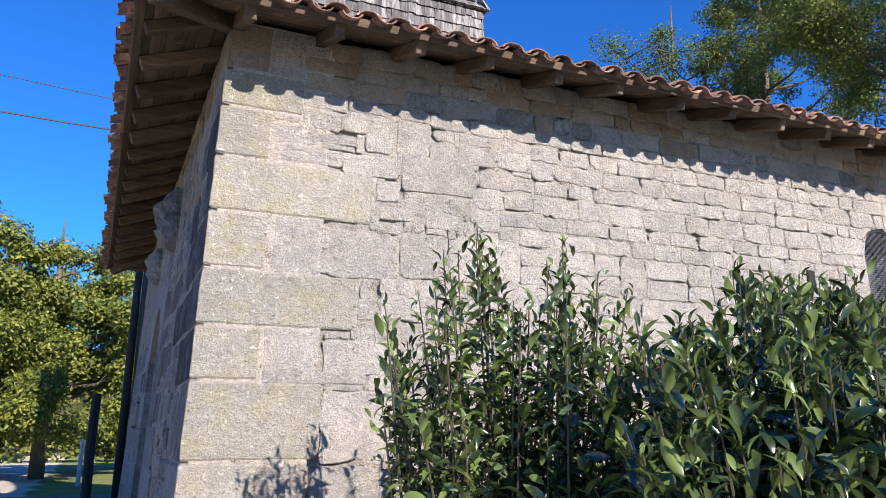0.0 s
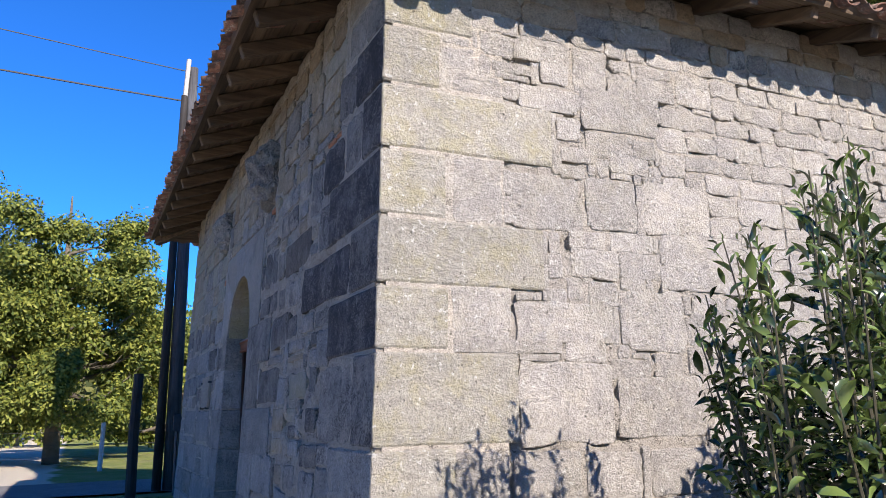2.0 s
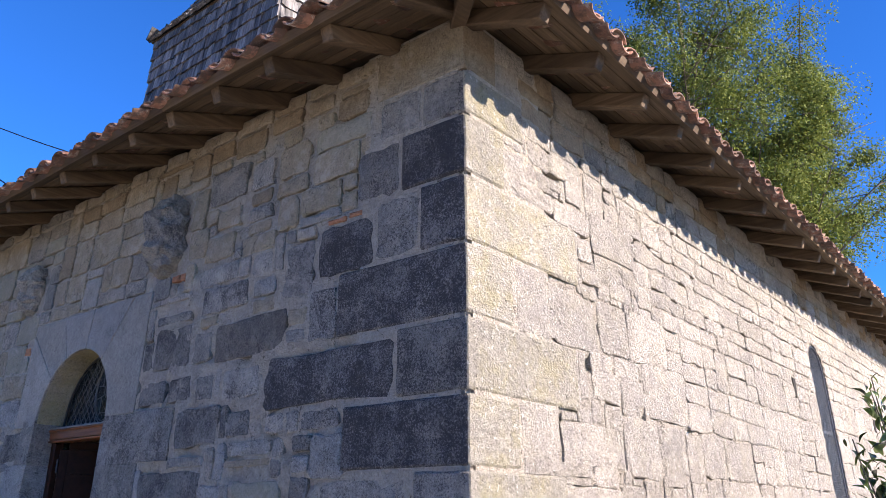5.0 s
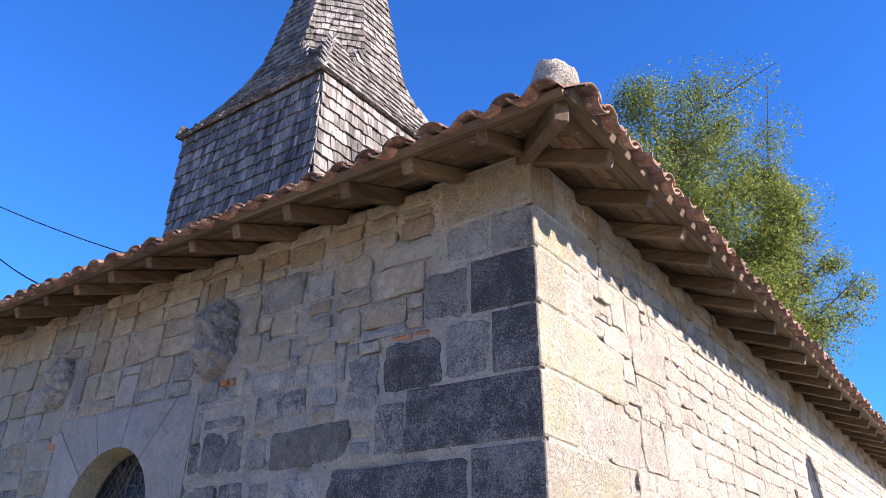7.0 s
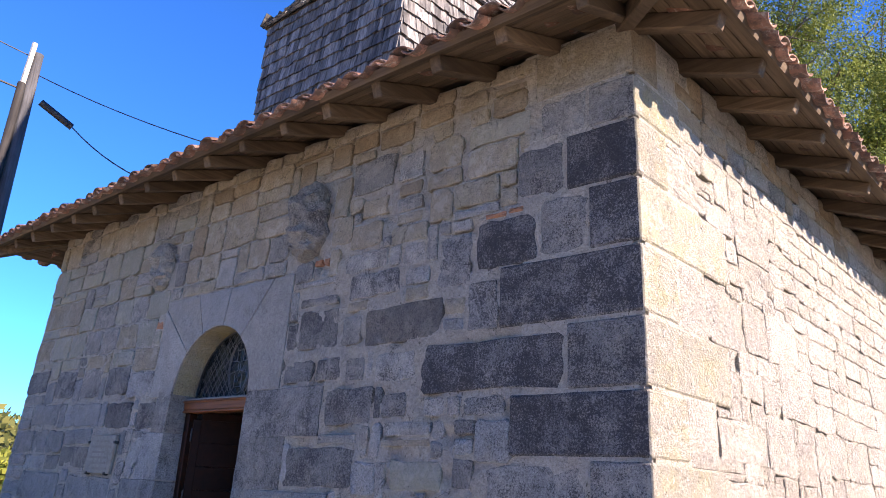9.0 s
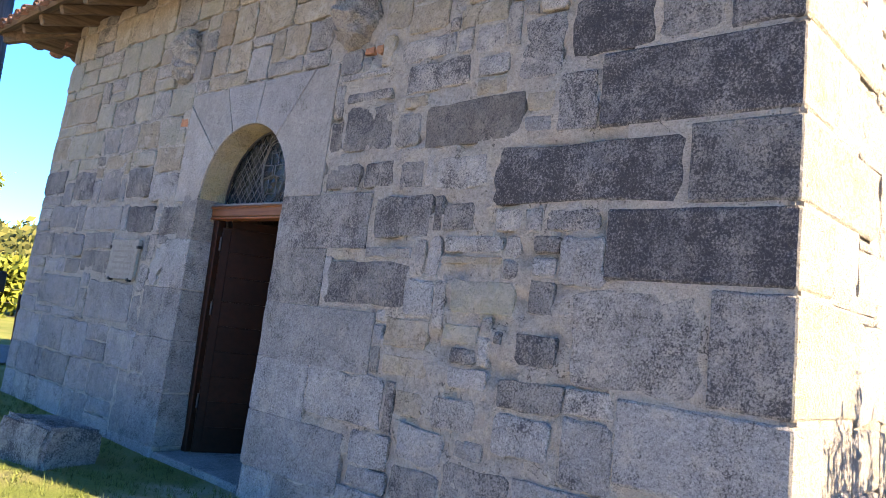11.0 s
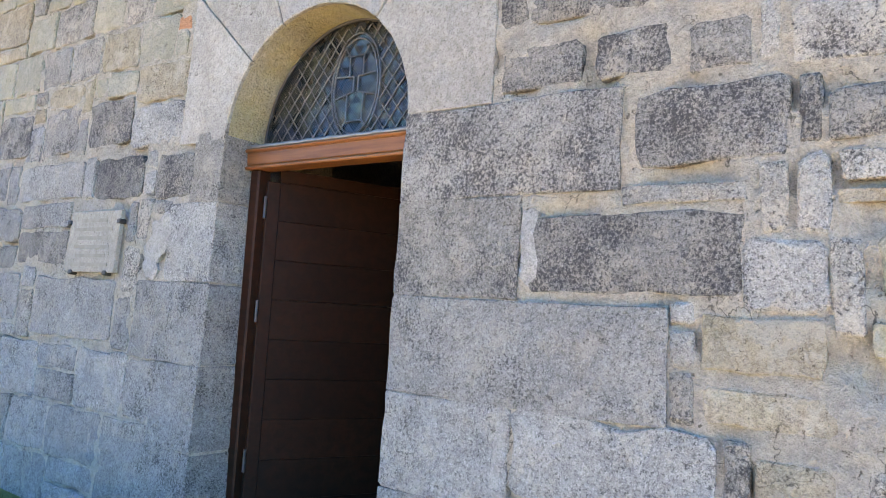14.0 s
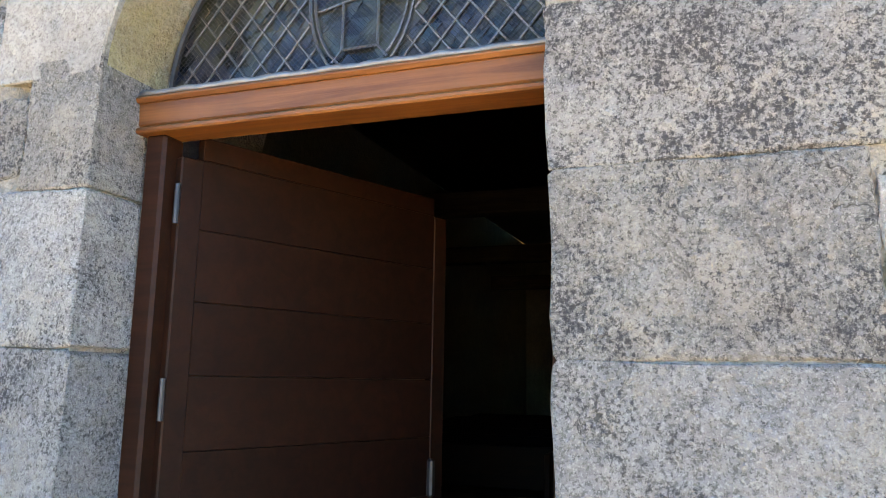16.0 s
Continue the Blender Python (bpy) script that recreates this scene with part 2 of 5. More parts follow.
LAUREL = leaf_mat("glossy_laurel_leaf", (0.03, 0.052, 0.016), (0.10, 0.14, 0.04), 0.2, 0.9, 0.25, 0.45)
LAUREL_NEW = leaf_mat("young_laurel_leaf", (0.08, 0.13, 0.03), (0.12, 0.17, 0.045), 0.4, 0.5, 0.35)
WALNUT = leaf_mat("yellowing_walnut_leaf", (0.07, 0.11, 0.02), (0.19, 0.20, 0.038), 0.6, 0.3, 0.35)
LOCUST = leaf_mat("feathery_locust_leaf", (0.075, 0.115, 0.026), (0.15, 0.175, 0.04), 0.7, 0.15, 0.35, 0.2)
HILL_LEAF = leaf_mat("hillside_leaf", (0.05, 0.066, 0.02), (0.115, 0.112, 0.035), 0.7, 0.2, 0.3)
BARK = stone_mat("bark", (0.10, 0.085, 0.065), (0.16, 0.14, 0.11), 0.3, 0.4)
STEM = plain_mat("laurel_stem", (0.05, 0.045, 0.024), 0.6)


def ground_mat():
    m = Nodes("grass_and_earth", 0.95, spec=0.15)
    g = m.mix(m.ramp(m.noise(1.2, 5), 0.35, 0.65), (0.17, 0.22, 0.055), (0.28, 0.28, 0.10))
    g = m.mix(m.ramp(m.noise(60, 3, 0.7), 0.35, 0.65, 0.0, 0.5), g, (0.09, 0.12, 0.03))
    g = m.mix(m.ramp(m.noise(0.45, 5), 0.52, 0.68, 0, 0.55), g, (0.24, 0.20, 0.13))
    sep = m.n.new("ShaderNodeSeparateXYZ")
    m.l.new(m.geo.outputs["Position"], sep.inputs[0])
    line = m.math("ADD", m.math("MINIMUM", sep.outputs["Y"], m.math("ADD", m.math("MULTIPLY", sep.outputs["X"], 4.0), 15.0)), m.math("MULTIPLY", m.noise(0.7, 5), 4.0))
    # unseen pale forecourt, added to bounce sunlight onto the shaded facade
    bounce_gravel = m.mix(m.ramp(m.noise(40, 3), 0.35, 0.65), (0.58, 0.52, 0.41), (0.47, 0.42, 0.33))
    g = m.mix(m.ramp(line, 11.0, 12.0), bounce_gravel, g)
    m.bump(m.noise(45, 5, 0.8), 0.9, 0.05)
    return m.done(g)


GROUND = ground_mat()
ROAD = stone_mat("worn_pale_asphalt", (0.20, 0.195, 0.19), (0.25, 0.24, 0.23), 0.0, 0.4)
GRASSBLADE = leaf_mat("grass_blade", (0.06, 0.10, 0.02), (0.14, 0.16, 0.04), 0.6, 0.3, 0.3)

# ---- building helpers ----


def mesh(name, verts, faces, material, smooth=False):
    me = bpy.data.meshes.new(name)
    me.from_pydata([tuple(v) for v in verts], [], faces)
    me.materials.append(material)
    if smooth:
        me.polygons.foreach_set("use_smooth", [True] * len(me.polygons))
    me.update()
    return me


def obj(name, me, parent=None, label="", m=None):
    ob = new(name, me)
    if m is not None:
        ob.matrix_basis = m
    if parent is not None:
        ob.parent = parent
    if label:
        ob["label"] = label
    return ob


def part(name, bm, material, parent=None, label="", smooth=False):
    me = bpy.data.meshes.new(name)
    bmesh.ops.recalc_face_normals(bm, faces=bm.faces[:])
    bm.to_mesh(me)
    bm.free()
    me.materials.append(material)
    if smooth:
        me.polygons.foreach_set("use_smooth", [True] * len(me.polygons))
    return obj(name, me, parent, label)


def empty(name, label, category, group="", kind="", at=(0, 0, 0)):
    ob = tagged(new(name), label, category, group, kind)
    ob.location = at
    ob.empty_display_size = 0.1
    return ob


def add_box(bm, size, m=None, bevel=0.0):
    r = bmesh.ops.create_cube(bm, size=1.0, matrix=(m or Matrix()) @ Matrix.Diagonal((*size, 1)))
    if bevel:
        es = list({e for v in r["verts"] for e in v.link_edges})
        bmesh.ops.bevel(bm, geom=es, offset=bevel, segments=1, affect="EDGES")
    return bm


def box(size, m=None, bevel=0.0):
    return add_box(bmesh.new(), size, m, bevel)


def tube(points, radii, sides=6, cap=True):
    """Vertices and faces of a tapered tube along points."""
    vs, fs = [], []
    pts = [Vector(p) for p in points]
    for i, p in enumerate(pts):
        d = (pts[min(i + 1, len(pts) - 1)] - pts[max(i - 1, 0)]).normalized()
        a = d.orthogonal().normalized()
        b = d.cross(a)
        for k in range(sides):
            w = 2 * math.pi * k / sides
            vs.append(p + (a * math.cos(w) + b * math.sin(w)) * radii[i])
    for i in range(len(pts) - 1):
        for k in range(sides):
            q = (k + 1) % sides
            fs.append((i * sides + k, i * sides + q, (i + 1) * sides + q, (i + 1) * sides + k))
    if cap:
        fs.append(tuple(range(sides))[::-1])
        fs.append(tuple((len(pts) - 1) * sides + k for k in range(sides)))
    return vs, fs


class Bag:
    """Collects many small shells for one joined mesh."""

    def __init__(self):
        self.v, self.f = [], []

    def add(self, vs, fs):
        o = len(self.v)
        self.v.extend(vs)
        self.f.extend(tuple(i + o for i in f) for f in fs)

# ---- plan of the chapel ----
CX, CY, BAT = 0.50, 5.455, 0.05        # corner at the ground, batter of both walls
LF, LS, TOP = 8.8, 17.0, 4.57          # facade length, south wall length, wall top
THICK = 0.85
DOOR = (3.81, 5.11, 0.08, 2.26)        # right jamb, left jamb, threshold, spring of the arch
WIN = (7.0, 7.6, 1.55, 3.28)         # south window: sides, sill, spring
EAVE_X, EAVE_Y, EAVE_N, EAVE_Z = 0.03, 5.03, 15.05, 4.37
SLOPE = math.atan(0.36)


def fp(s, z, d):
    """Facade: s from the corner, height, out of the wall."""
    return Vector((CX + BAT * z - d, CY + BAT * z * (1 - s / LF) + s, z))


def sp(s, z, d):
    return Vector((CX + BAT * z * (1 - s / LS) + s, CY + BAT * z - d, z))


DOOR_ROUGH = (DOOR[0] - 0.03, DOOR[1] + 0.03, DOOR[2], DOOR[3])


def arch(o, s):
    """Height of the opening's head at s."""
    a, b, _, spring = o
    r = (b - a) / 2
    return spring + math.sqrt(max(0.0, r * r - (s - (a + b) / 2) ** 2))


def wall_slab(name, put, length, z0, z1, d0, d1, openings, material, label):
    vs, fs = [], []

    def quad(*p):
        o = len(vs)
        vs.extend(p)
        fs.append((o, o + 1, o + 2, o + 3))

    def face(s0, s1, za0, za1, zb0, zb1):
        for d in (d0, d1):
            quad(put(s0, za0, d), put(s1, za1, d), put(s1, zb1, d), put(s0, zb0, d))

    cuts = [0.0]
    for o in openings:
        n = 16
        cuts += [o[0] + (o[1] - o[0]) * k / n for k in range(n + 1)]
    cuts.append(length)
    for s0, s1 in zip(cuts, cuts[1:]):
        mid = (s0 + s1) / 2
        o = next((o for o in openings if o[0] < mid < o[1]), None)
        if o:
            face(s0, s1, z0, z0, o[2], o[2])
            face(s0, s1, arch(o, s0), arch(o, s1), z1, z1)
            quad(put(s0, o[2], d0), put(s1, o[2], d0), put(s1, o[2], d1), put(s0, o[2], d1))
            quad(put(s0, arch(o, s0), d0), put(s1, arch(o, s1), d0), put(s1, arch(o, s1), d1), put(s0, arch(o, s0), d1))
        else:
            face(s0, s1, z0, z0, z1, z1)
        quad(put(s0, z1, d0), put(s1, z1, d0), put(s1, z1, d1), put(s0, z1, d1))
    for o in openings:
        for s in o[:2]:
            quad(put(s, o[2], d0), put(s, o[3], d0), put(s, o[3], d1), put(s, o[2], d1))
    for s in (0.0, length):
        quad(put(s, z0, d0), put(s, z1, d0), put(s, z1, d1), put(s, z0, d1))
    return tagged(obj(name, mesh(name, vs, fs, material)), label, "wall", kind="structure")


wall_west = wall_slab("wall_west", fp, LF, -0.4, TOP, -0.05, -THICK, [DOOR_ROUGH], MORTAR_F, "grey stone church facade with pale mortar and an arched doorway")
wall_south = wall_slab("wall_south", sp, LS, -0.4, TOP, -0.052, -THICK, [WIN], MORTAR_S, "sunlit rough stone church side wall with beige mortar")


def mortar_bed(wall, put, length, mean, amount, cell, opening, material, rake, hold, washed=0.0):
    """Uneven mortar between the stones, here smeared over their edges, there washed out into holes."""
    n, k = int(length / cell), int((TOP + 0.1) / cell)
    vs, fs = [], []
    for i in range(n + 1):
        for j in range(k + 1):
            s, z = length * i / n, -0.1 + (TOP + 0.1) * j / k
            d = 0.9 * noise.noise((s * 2.6, z * 2.6, 8.0)) + 0.6 * noise.noise((s * 8.0, z * 8.0, 1.0)) + 0.45 * noise.noise((s * 21.0, z * 21.0, 5.0))
            worn = max(0.0, noise.noise((s * 5.3, z * 7.1, 15.0)) - hold) * 0.12
            if s < 1.15:
                worn += rake
            worn += washed * min(1.0, max(0.0, z - 3.1) * 1.4)
            vs.append(put(s, z, mean + amount * d - min(worn, 0.035)))

    def hole(i, j):
        s, z = length * i / n, -0.1 + (TOP + 0.1) * j / k
        return opening[0] - 0.01 < s < opening[1] + 0.01 and opening[2] < z < arch(opening, min(max(s, opening[0]), opening[1])) + 0.01

    for i in range(n):
        for j in range(k):
            if not any(hole(i + a, j + b) for a in (0, 1) for b in (0, 1)):
                a = i * (k + 1) + j
                fs.append((a, a + k + 1, a + k + 2, a + 1))
    obj("mortar", mesh("mortar", vs, fs, material, True), wall)


mortar_bed(wall_west, fp, LF, -0.003, 0.010, 0.03, DOOR_ROUGH, MORTAR_F, 0.004, 0.12, 0.013)
mortar_bed(wall_south, sp, 12.0, -0.008, 0.007, 0.024, WIN, MORTAR_S, 0.010, 0.12)


def stone(put, pts, front, back, bevel, rnd, dome=0.006):
    """One stone: its outline on the wall, front and back depth, worn shoulders and an uneven face."""
    n = len(pts)
    cs, cz = sum(p[0] for p in pts) / n, sum(p[1] for p in pts) / n
    tilt_s, tilt_z = rnd.uniform(-0.006, 0.006), rnd.uniform(-0.008, 0.008)
    vs, fs = [], []

    def face(s, z):
        return front + tilt_s * (s - cs) + tilt_z * (z - cz) + 0.004 * noise.noise((s * 9.0, z * 9.0, 2.0))

    for s, z in pts:
        vs.append(put(s, z, back))
    for s, z in pts:
        vs.append(put(s, z, face(s, z) - bevel * rnd.uniform(0.7, 1.5)))
    for k, (s, z) in enumerate(pts):
        ds, dz = s - cs, z - cz
        l = math.hypot(ds, dz) or 1
        g = min(bevel * rnd.uniform(1.0, 2.2), l * 0.3)
        s, z = s - ds / l * g, z - dz / l * g
        vs.append(put(s, z, face(s, z) + rnd.uniform(-0.2, 0.1) * bevel))
    vs.append(put(cs, cz, face(cs, cz) + dome * rnd.uniform(0.2, 1.3)))
    for k in range(n):
        q = (k + 1) % n
        fs.append((k, q, n + q, n + k))
        fs.append((n + k, n + q, 2 * n + q, 2 * n + k))
        fs.append((2 * n + k, 2 * n + q, 3 * n))
    return vs, fs


def rough_rect(s0, s1, z0, z1, rnd, wob, joint):
    """Outline of a hand-cut block: knocked-off corners and wavering edges."""
    s0, s1, z0, z1 = s0 + joint / 2, s1 - joint / 2, z0 + joint / 2, z1 - joint / 2
    w, h = s1 - s0, z1 - z0
    k = wob * min(w, h)
    cs, cz = (s0 + s1) / 2, (z0 + z1) / 2
    lean, skew = rnd.uniform(-0.6, 0.6) * wob, rnd.uniform(-0.8, 0.8) * wob
    corner = [min(0.028, min(0.42, rnd.uniform(0.3, 3.2) * wob) * min(w, h)) for _ in range(4)]
    if rnd.random() < 0.25:
        corner[rnd.randrange(4)] *= 1.7
    out = []
    for i, (ca, cb, dx, dz) in enumerate((((s0, z0), (s1, z0), 1, 0), ((s1, z0), (s1, z1), 0, 1), ((s1, z1), (s0, z1), -1, 0), ((s0, z1), (s0, z0), 0, -1))):
        length = w if dx else h
        c0, c1 = min(corner[i], 0.45 * length), min(corner[(i + 1) % 4], 0.45 * length)
        n = 3 if length < 0.16 else 4 if length < 0.32 else 6
        for j in range(n):
            f = c0 + (length - c0 - c1) * j / (n - 1)
            s, z = ca[0] + dx * f, ca[1] + dz * f
            wave = max(k, 0.006) * (1.2 * noise.noise((s * 9.0, z * 9.0, 9.0 + i)) + rnd.uniform(-0.5, 0.5))
            s, z = s + (0 if dx else wave), z + (wave if dx else 0)
            out.append((s + lean * (z - cz), z + skew * (s - cs) * min(1.0, h / w)))
    return out


class Masonry:
    """Lays stones on a wall: first the known ones, then courses of rubble round them."""

    def __init__(self, put, length, top, seed, least):
        self.least = least
        self.put, self.len, self.top, self.rnd = put, length, top, random.Random(seed)
        self.c = 0.02
        self.busy = np.zeros((int(length / self.c) + 2, int(top / self.c) + 2), bool)
        self.made = []

    def block(self, s0, s1, z0, z1):
        c = self.c
        self.busy[max(0, round(s0 / c)):max(0, round(s1 / c)), max(0, round(z0 / c)):max(0, round(z1 / c))] = True

    def block_arch(self, o, extra=0.0):
        for k in range(round((o[0] - extra) / self.c), round((o[1] + extra) / self.c)):
            s = min(max((k + 0.5) * self.c, o[0] + 0.001), o[1] - 0.001)
            self.busy[k, round(o[2] / self.c):round((arch(o, s) + extra) / self.c)] = True

    def lay(self, s0, s1, z0, z1, tone, wob=0.035, joint=0.02, front=0.004, back=-0.05, bevel=0.006):
        self.block(s0, s1, z0, z1)
        pts = rough_rect(s0, s1, z0, z1, self.rnd, wob, joint)
        self.made.append((((s0 + s1) / 2, (z0 + z1) / 2), stone(self.put, pts, front + self.rnd.uniform(-1.0, 1.0) * min(0.006, front), back, bevel, self.rnd), tone))

    def fill(self, z0, z1, width, tones, wob, joint, front, bevel, s_from=0.0, s_to=None, split=0.25):
        """One course of rubble between two heights."""
        c, rnd = self.c, self.rnd
        j0, j1 = round(z0 / c), round(z1 / c)
        i, end = round(s_from / c), round((s_to or self.len) / c)

        def free(k):
            best, run = (0, 0), None
            for j in range(j0, j1 + 1):
                if j < j1 and not self.busy[k, j]:
                    run = j if run is None else run
                else:
                    if run is not None and j - run > best[1] - best[0]:
                        best = (run, j)
                    run = None
            return best

        while i < end:
            sig = free(i)
            k = i + 1
            while k < end and free(k) == sig:
                k += 1
            if (sig[1] - sig[0]) * c >= 0.05:
                s, stop = i * c, k * c
                while stop - s > 0.05:
                    w = rnd.uniform(*width)
                    if stop - s - w < width[0] * 0.6:
                        w = stop - s
                    if w > 1.5 * width[1]:
                        w /= 2
                    za, zb = sig[0] * c, sig[1] * c
                    cuts = [za, zb]
                    if zb - za > 0.2 and rnd.random() < split:
                        cuts = [za, za + (zb - za) * rnd.uniform(0.4, 0.6), zb]
                    for a, b in zip(cuts, cuts[1:]):
                        if b - a > self.least and w > self.least:
                            self.lay(s, s + w, a, b, rnd.choice(tones), wob, joint * rnd.uniform(0.6, 1.5), front + rnd.uniform(-0.5, 0.6) * abs(front), -0.05, bevel)
                    s += w
            i = k

    def build(self, wall, limit, near):
        """The stones nearest to the walk become parts, the rest one mesh per tone."""
        order = sorted(self.made, key=lambda q: near(*q[0]))
        for k, (_, (vs, fs), tone) in enumerate(order):
            if k < limit:
                obj("stone", mesh("stone", vs, fs, TONE[tone]), wall)
        bags = {}
        for _, (vs, fs), tone in order[limit:]:
            bags.setdefault(tone, Bag()).add(vs, fs)
        for tone, bag in bags.items():
            tagged(obj("rubble_stones", mesh("rubble_stones", bag.v, bag.f, TONE[tone]), wall), kind="stuff")


# quoins: bottom, top, run along the facade, run along the south wall
QUOINS = [(0.0, 0.37, 0.9, 0.5), (0.38, 0.77, 0.45, 0.95), (0.78, 1.19, 0.8, 0.5), (1.20, 1.735, 0.37, 0.92), (1.745, 2.12, 0.93, 0.45), (2.13, 2.54, 0.51, 1.13),
          (2.55, 2.975, 1.03, 0.43), (2.985, 3.41, 0.34, 1.22), (3.42, 3.82, 0.5, 0.38), (3.83, 4.14, 0.33, 0.62), (4.15, 4.56, 0.75, 0.33)]


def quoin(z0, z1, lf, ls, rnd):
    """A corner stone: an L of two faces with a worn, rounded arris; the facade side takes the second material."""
    bm = bmesh.new()
    p, deep, g, r = 0.010 + rnd.uniform(-0.004, 0.005), 0.07, 0.006, rnd.uniform(0.012, 0.022)
    nf, ns = 6, max(5, int(ls / 0.14))
    plan = [(deep, lf - g)] + [(-p, lf - g - (lf - g - r) * k / nf) for k in range(nf + 1)]
    plan += [(-p + 0.13 * r, 0.38 * r - p * 0.4), (-p + 0.38 * r, -p + 0.13 * r)]
    plan += [(r + (ls - g - r) * k / ns, -p) for k in range(ns + 1)] + [(ls - g, deep)]
    half = nf + 3
    h = z1 - z0 - 2 * g
    levels = [(0.0, 0.06), (0.0, 0.012), (0.014, 0.0)] + [(h * k / 4, 0.0) for k in (1, 2, 3)] + [(h - 0.014, 0.0), (h, 0.012), (h, 0.06)]
    rows = []
    for dz, inset in levels:
        row = []
        for k, (a, b) in enumerate(plan):
            wear = 0.010 * max(0.0, noise.noise((0.0, 0.0, (z0 + dz) * 9.0))) if half - 2 <= k <= half + 1 else 0.0
            a2 = a + (inset if k <= half else 0.0) + wear
            b2 = b + (inset if k >= half - 1 else 0.0) + wear
            z = z0 + g + dz
            co = Vector((CX + BAT * z + a2, CY + BAT * z + b2, z))
            row.append(bm.verts.new(co + noise.noise_vector(co * 7.0) * 0.005))
        rows.append(row)
    for lo_row, hi_row in zip(rows, rows[1:]):
        for k in range(len(plan) - 1):
            f = bm.faces.new((lo_row[k], lo_row[k + 1], hi_row[k + 1], hi_row[k]))
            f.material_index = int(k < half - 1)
    return bm


facade = Masonry(fp, LF, TOP, 11, 0.09)
south = Masonry(sp, LS, TOP, 12, 0.05)
for z0, z1, lf, ls in QUOINS:
    facade.block(0, lf, z0, z1)
    south.block(0, ls, z0, z1)
facade.block_arch(DOOR)
south.block_arch(WIN, 0.02)

# the stones that can be told apart on the facade
for s0, s1, z0, z1, tone in [
        (0.36, 0.73, 2.99, 3.4, "M"), (0.75, 1.28, 2.97, 3.34, "D"), (1.31, 1.63, 2.89, 3.3, "E"), (1.05, 1.34, 2.55, 2.91, "E"), (0.54, 1.72, 2.14, 2.5, "D"),
        (0.4, 1.12, 1.2, 1.7, "M"), (0.35, 0.74, 3.84, 4.14, "M"), (0.53, 0.92, 3.43, 3.8, "E"), (1.55, 2.37, 2.53, 2.84, "H"), (2.02, 2.6, 2.92, 3.14, "E"),
        (2.67, 3.2, 2.55, 2.9, "E"), (2.4, 2.64, 2.55, 2.8, "M"), (1.78, 2.22, 2.25, 2.48, "M"), (2.95, 3.33, 2.29, 2.49, "E"), (2.6, 2.91, 2.29, 2.49, "E"),
        (2.2, 2.74, 1.95, 2.24, "E"), (2.35, 3.17, 1.5, 1.8, "E"), (0.8, 1.4, 3.95, 4.14, "G"), (1.21, 1.51, 4.29, 4.44, "B"), (0.84, 1.16, 4.32, 4.39, "B")]:
    facade.lay(s0, s1, z0, z1, tone, 0.06, 0.026)
for s0, s1, z0, z1, tone in [
        (1.57, 1.94, 4.28, 4.44, "R"), (2, 2.41, 4.21, 4.41, "R"), (2.43, 2.76, 4.27, 4.44, "R"), (1.45, 1.81, 3.85, 4.13, "B"), (2.19, 2.71, 3.85, 4.17, "M"),
        (1.86, 2.14, 3.85, 4.1, "M"), (2.75, 3.26, 4.08, 4.18, "B"), (3.05, 3.62, 4.37, 4.43, "R"), (1.07, 1.51, 3.39, 3.48, "L"), (1.7, 1.97, 2.96, 3.11, "L"),
        (2.77, 3.35, 3.1, 3.17, "M"), (2.73, 3.23, 2.92, 3.02, "E"), (2.31, 2.55, 2.27, 2.48, "M"), (2.23, 2.55, 3.61, 3.79, "B"), (1.84, 2.13, 3.58, 3.72, "M"),
        (2.26, 2.65, 3.35, 3.58, "B"), (1.76, 2.17, 3.31, 3.48, "B"), (2.17, 2.69, 3.15, 3.32, "M"), (1.84, 2.11, 1.99, 2.18, "E"), (1.48, 1.7, 1.99, 2.14, "M")]:
    facade.lay(s0, s1, z0, z1, tone, 0.06, 0.026)
for s0, s1, z0, z1, tone in [
        (0.98, 1.34, 1.99, 2.13, "E"), (2.33, 2.79, 1.81, 1.9, "M"), (1.6, 2.09, 1.79, 1.86, "B"), (1.48, 1.98, 1.51, 1.72, "G"), (1.22, 1.41, 1.53, 1.74, "E"),
        (2.1, 2.5, 1.26, 1.46, "B"), (2.07, 2.49, 1.09, 1.23, "B"), (1.71, 2, 1.33, 1.46, "G"), (1.54, 1.62, 1.35, 1.44, "E"), (1.18, 1.46, 1.26, 1.45, "E"),
        (2.42, 3.2, 0.74, 1.07, "L"), (2.08, 2.33, 0.86, 1.03, "B"), (1.67, 2.02, 0.84, 1.04, "M"), (1.62, 1.93, 1.08, 1.22, "L"), (1.11, 1.55, 1.02, 1.2, "M"),
        (1.17, 1.56, 0.78, 1.02, "L"), (2.32, 2.69, 0.51, 0.74, "L"), (1.88, 2.27, 0.61, 0.84, "L"), (1.59, 1.82, 0.7, 0.83, "L"), (8.2, 8.82, 2.42, 2.71, "E")]:
    facade.lay(s0, s1, z0, z1, tone, 0.06, 0.026)
for s0, s1, z0, z1, tone in [
        (7.39, 7.93, 2.33, 2.67, "E"), (6.71, 7.21, 2.31, 2.65, "E"), (6.06, 6.58, 2.32, 2.64, "E"), (5.86, 6.41, 1.97, 2.25, "E"), (5.36, 5.73, 1.95, 2.23, "E"),
        (7.62, 8.41, 2.02, 2.29, "L"), (6.55, 7.45, 1.99, 2.26, "L"), (6.64, 7.34, 1.56, 1.8, "M"), (7.21, 8.3, 1.17, 1.51, "L"), (5.99, 7, 1.1, 1.49, "L"),
        (7.69, 8.76, 3.24, 3.58, "B")]:
    facade.lay(s0, s1, z0, z1, tone, 0.06, 0.026)
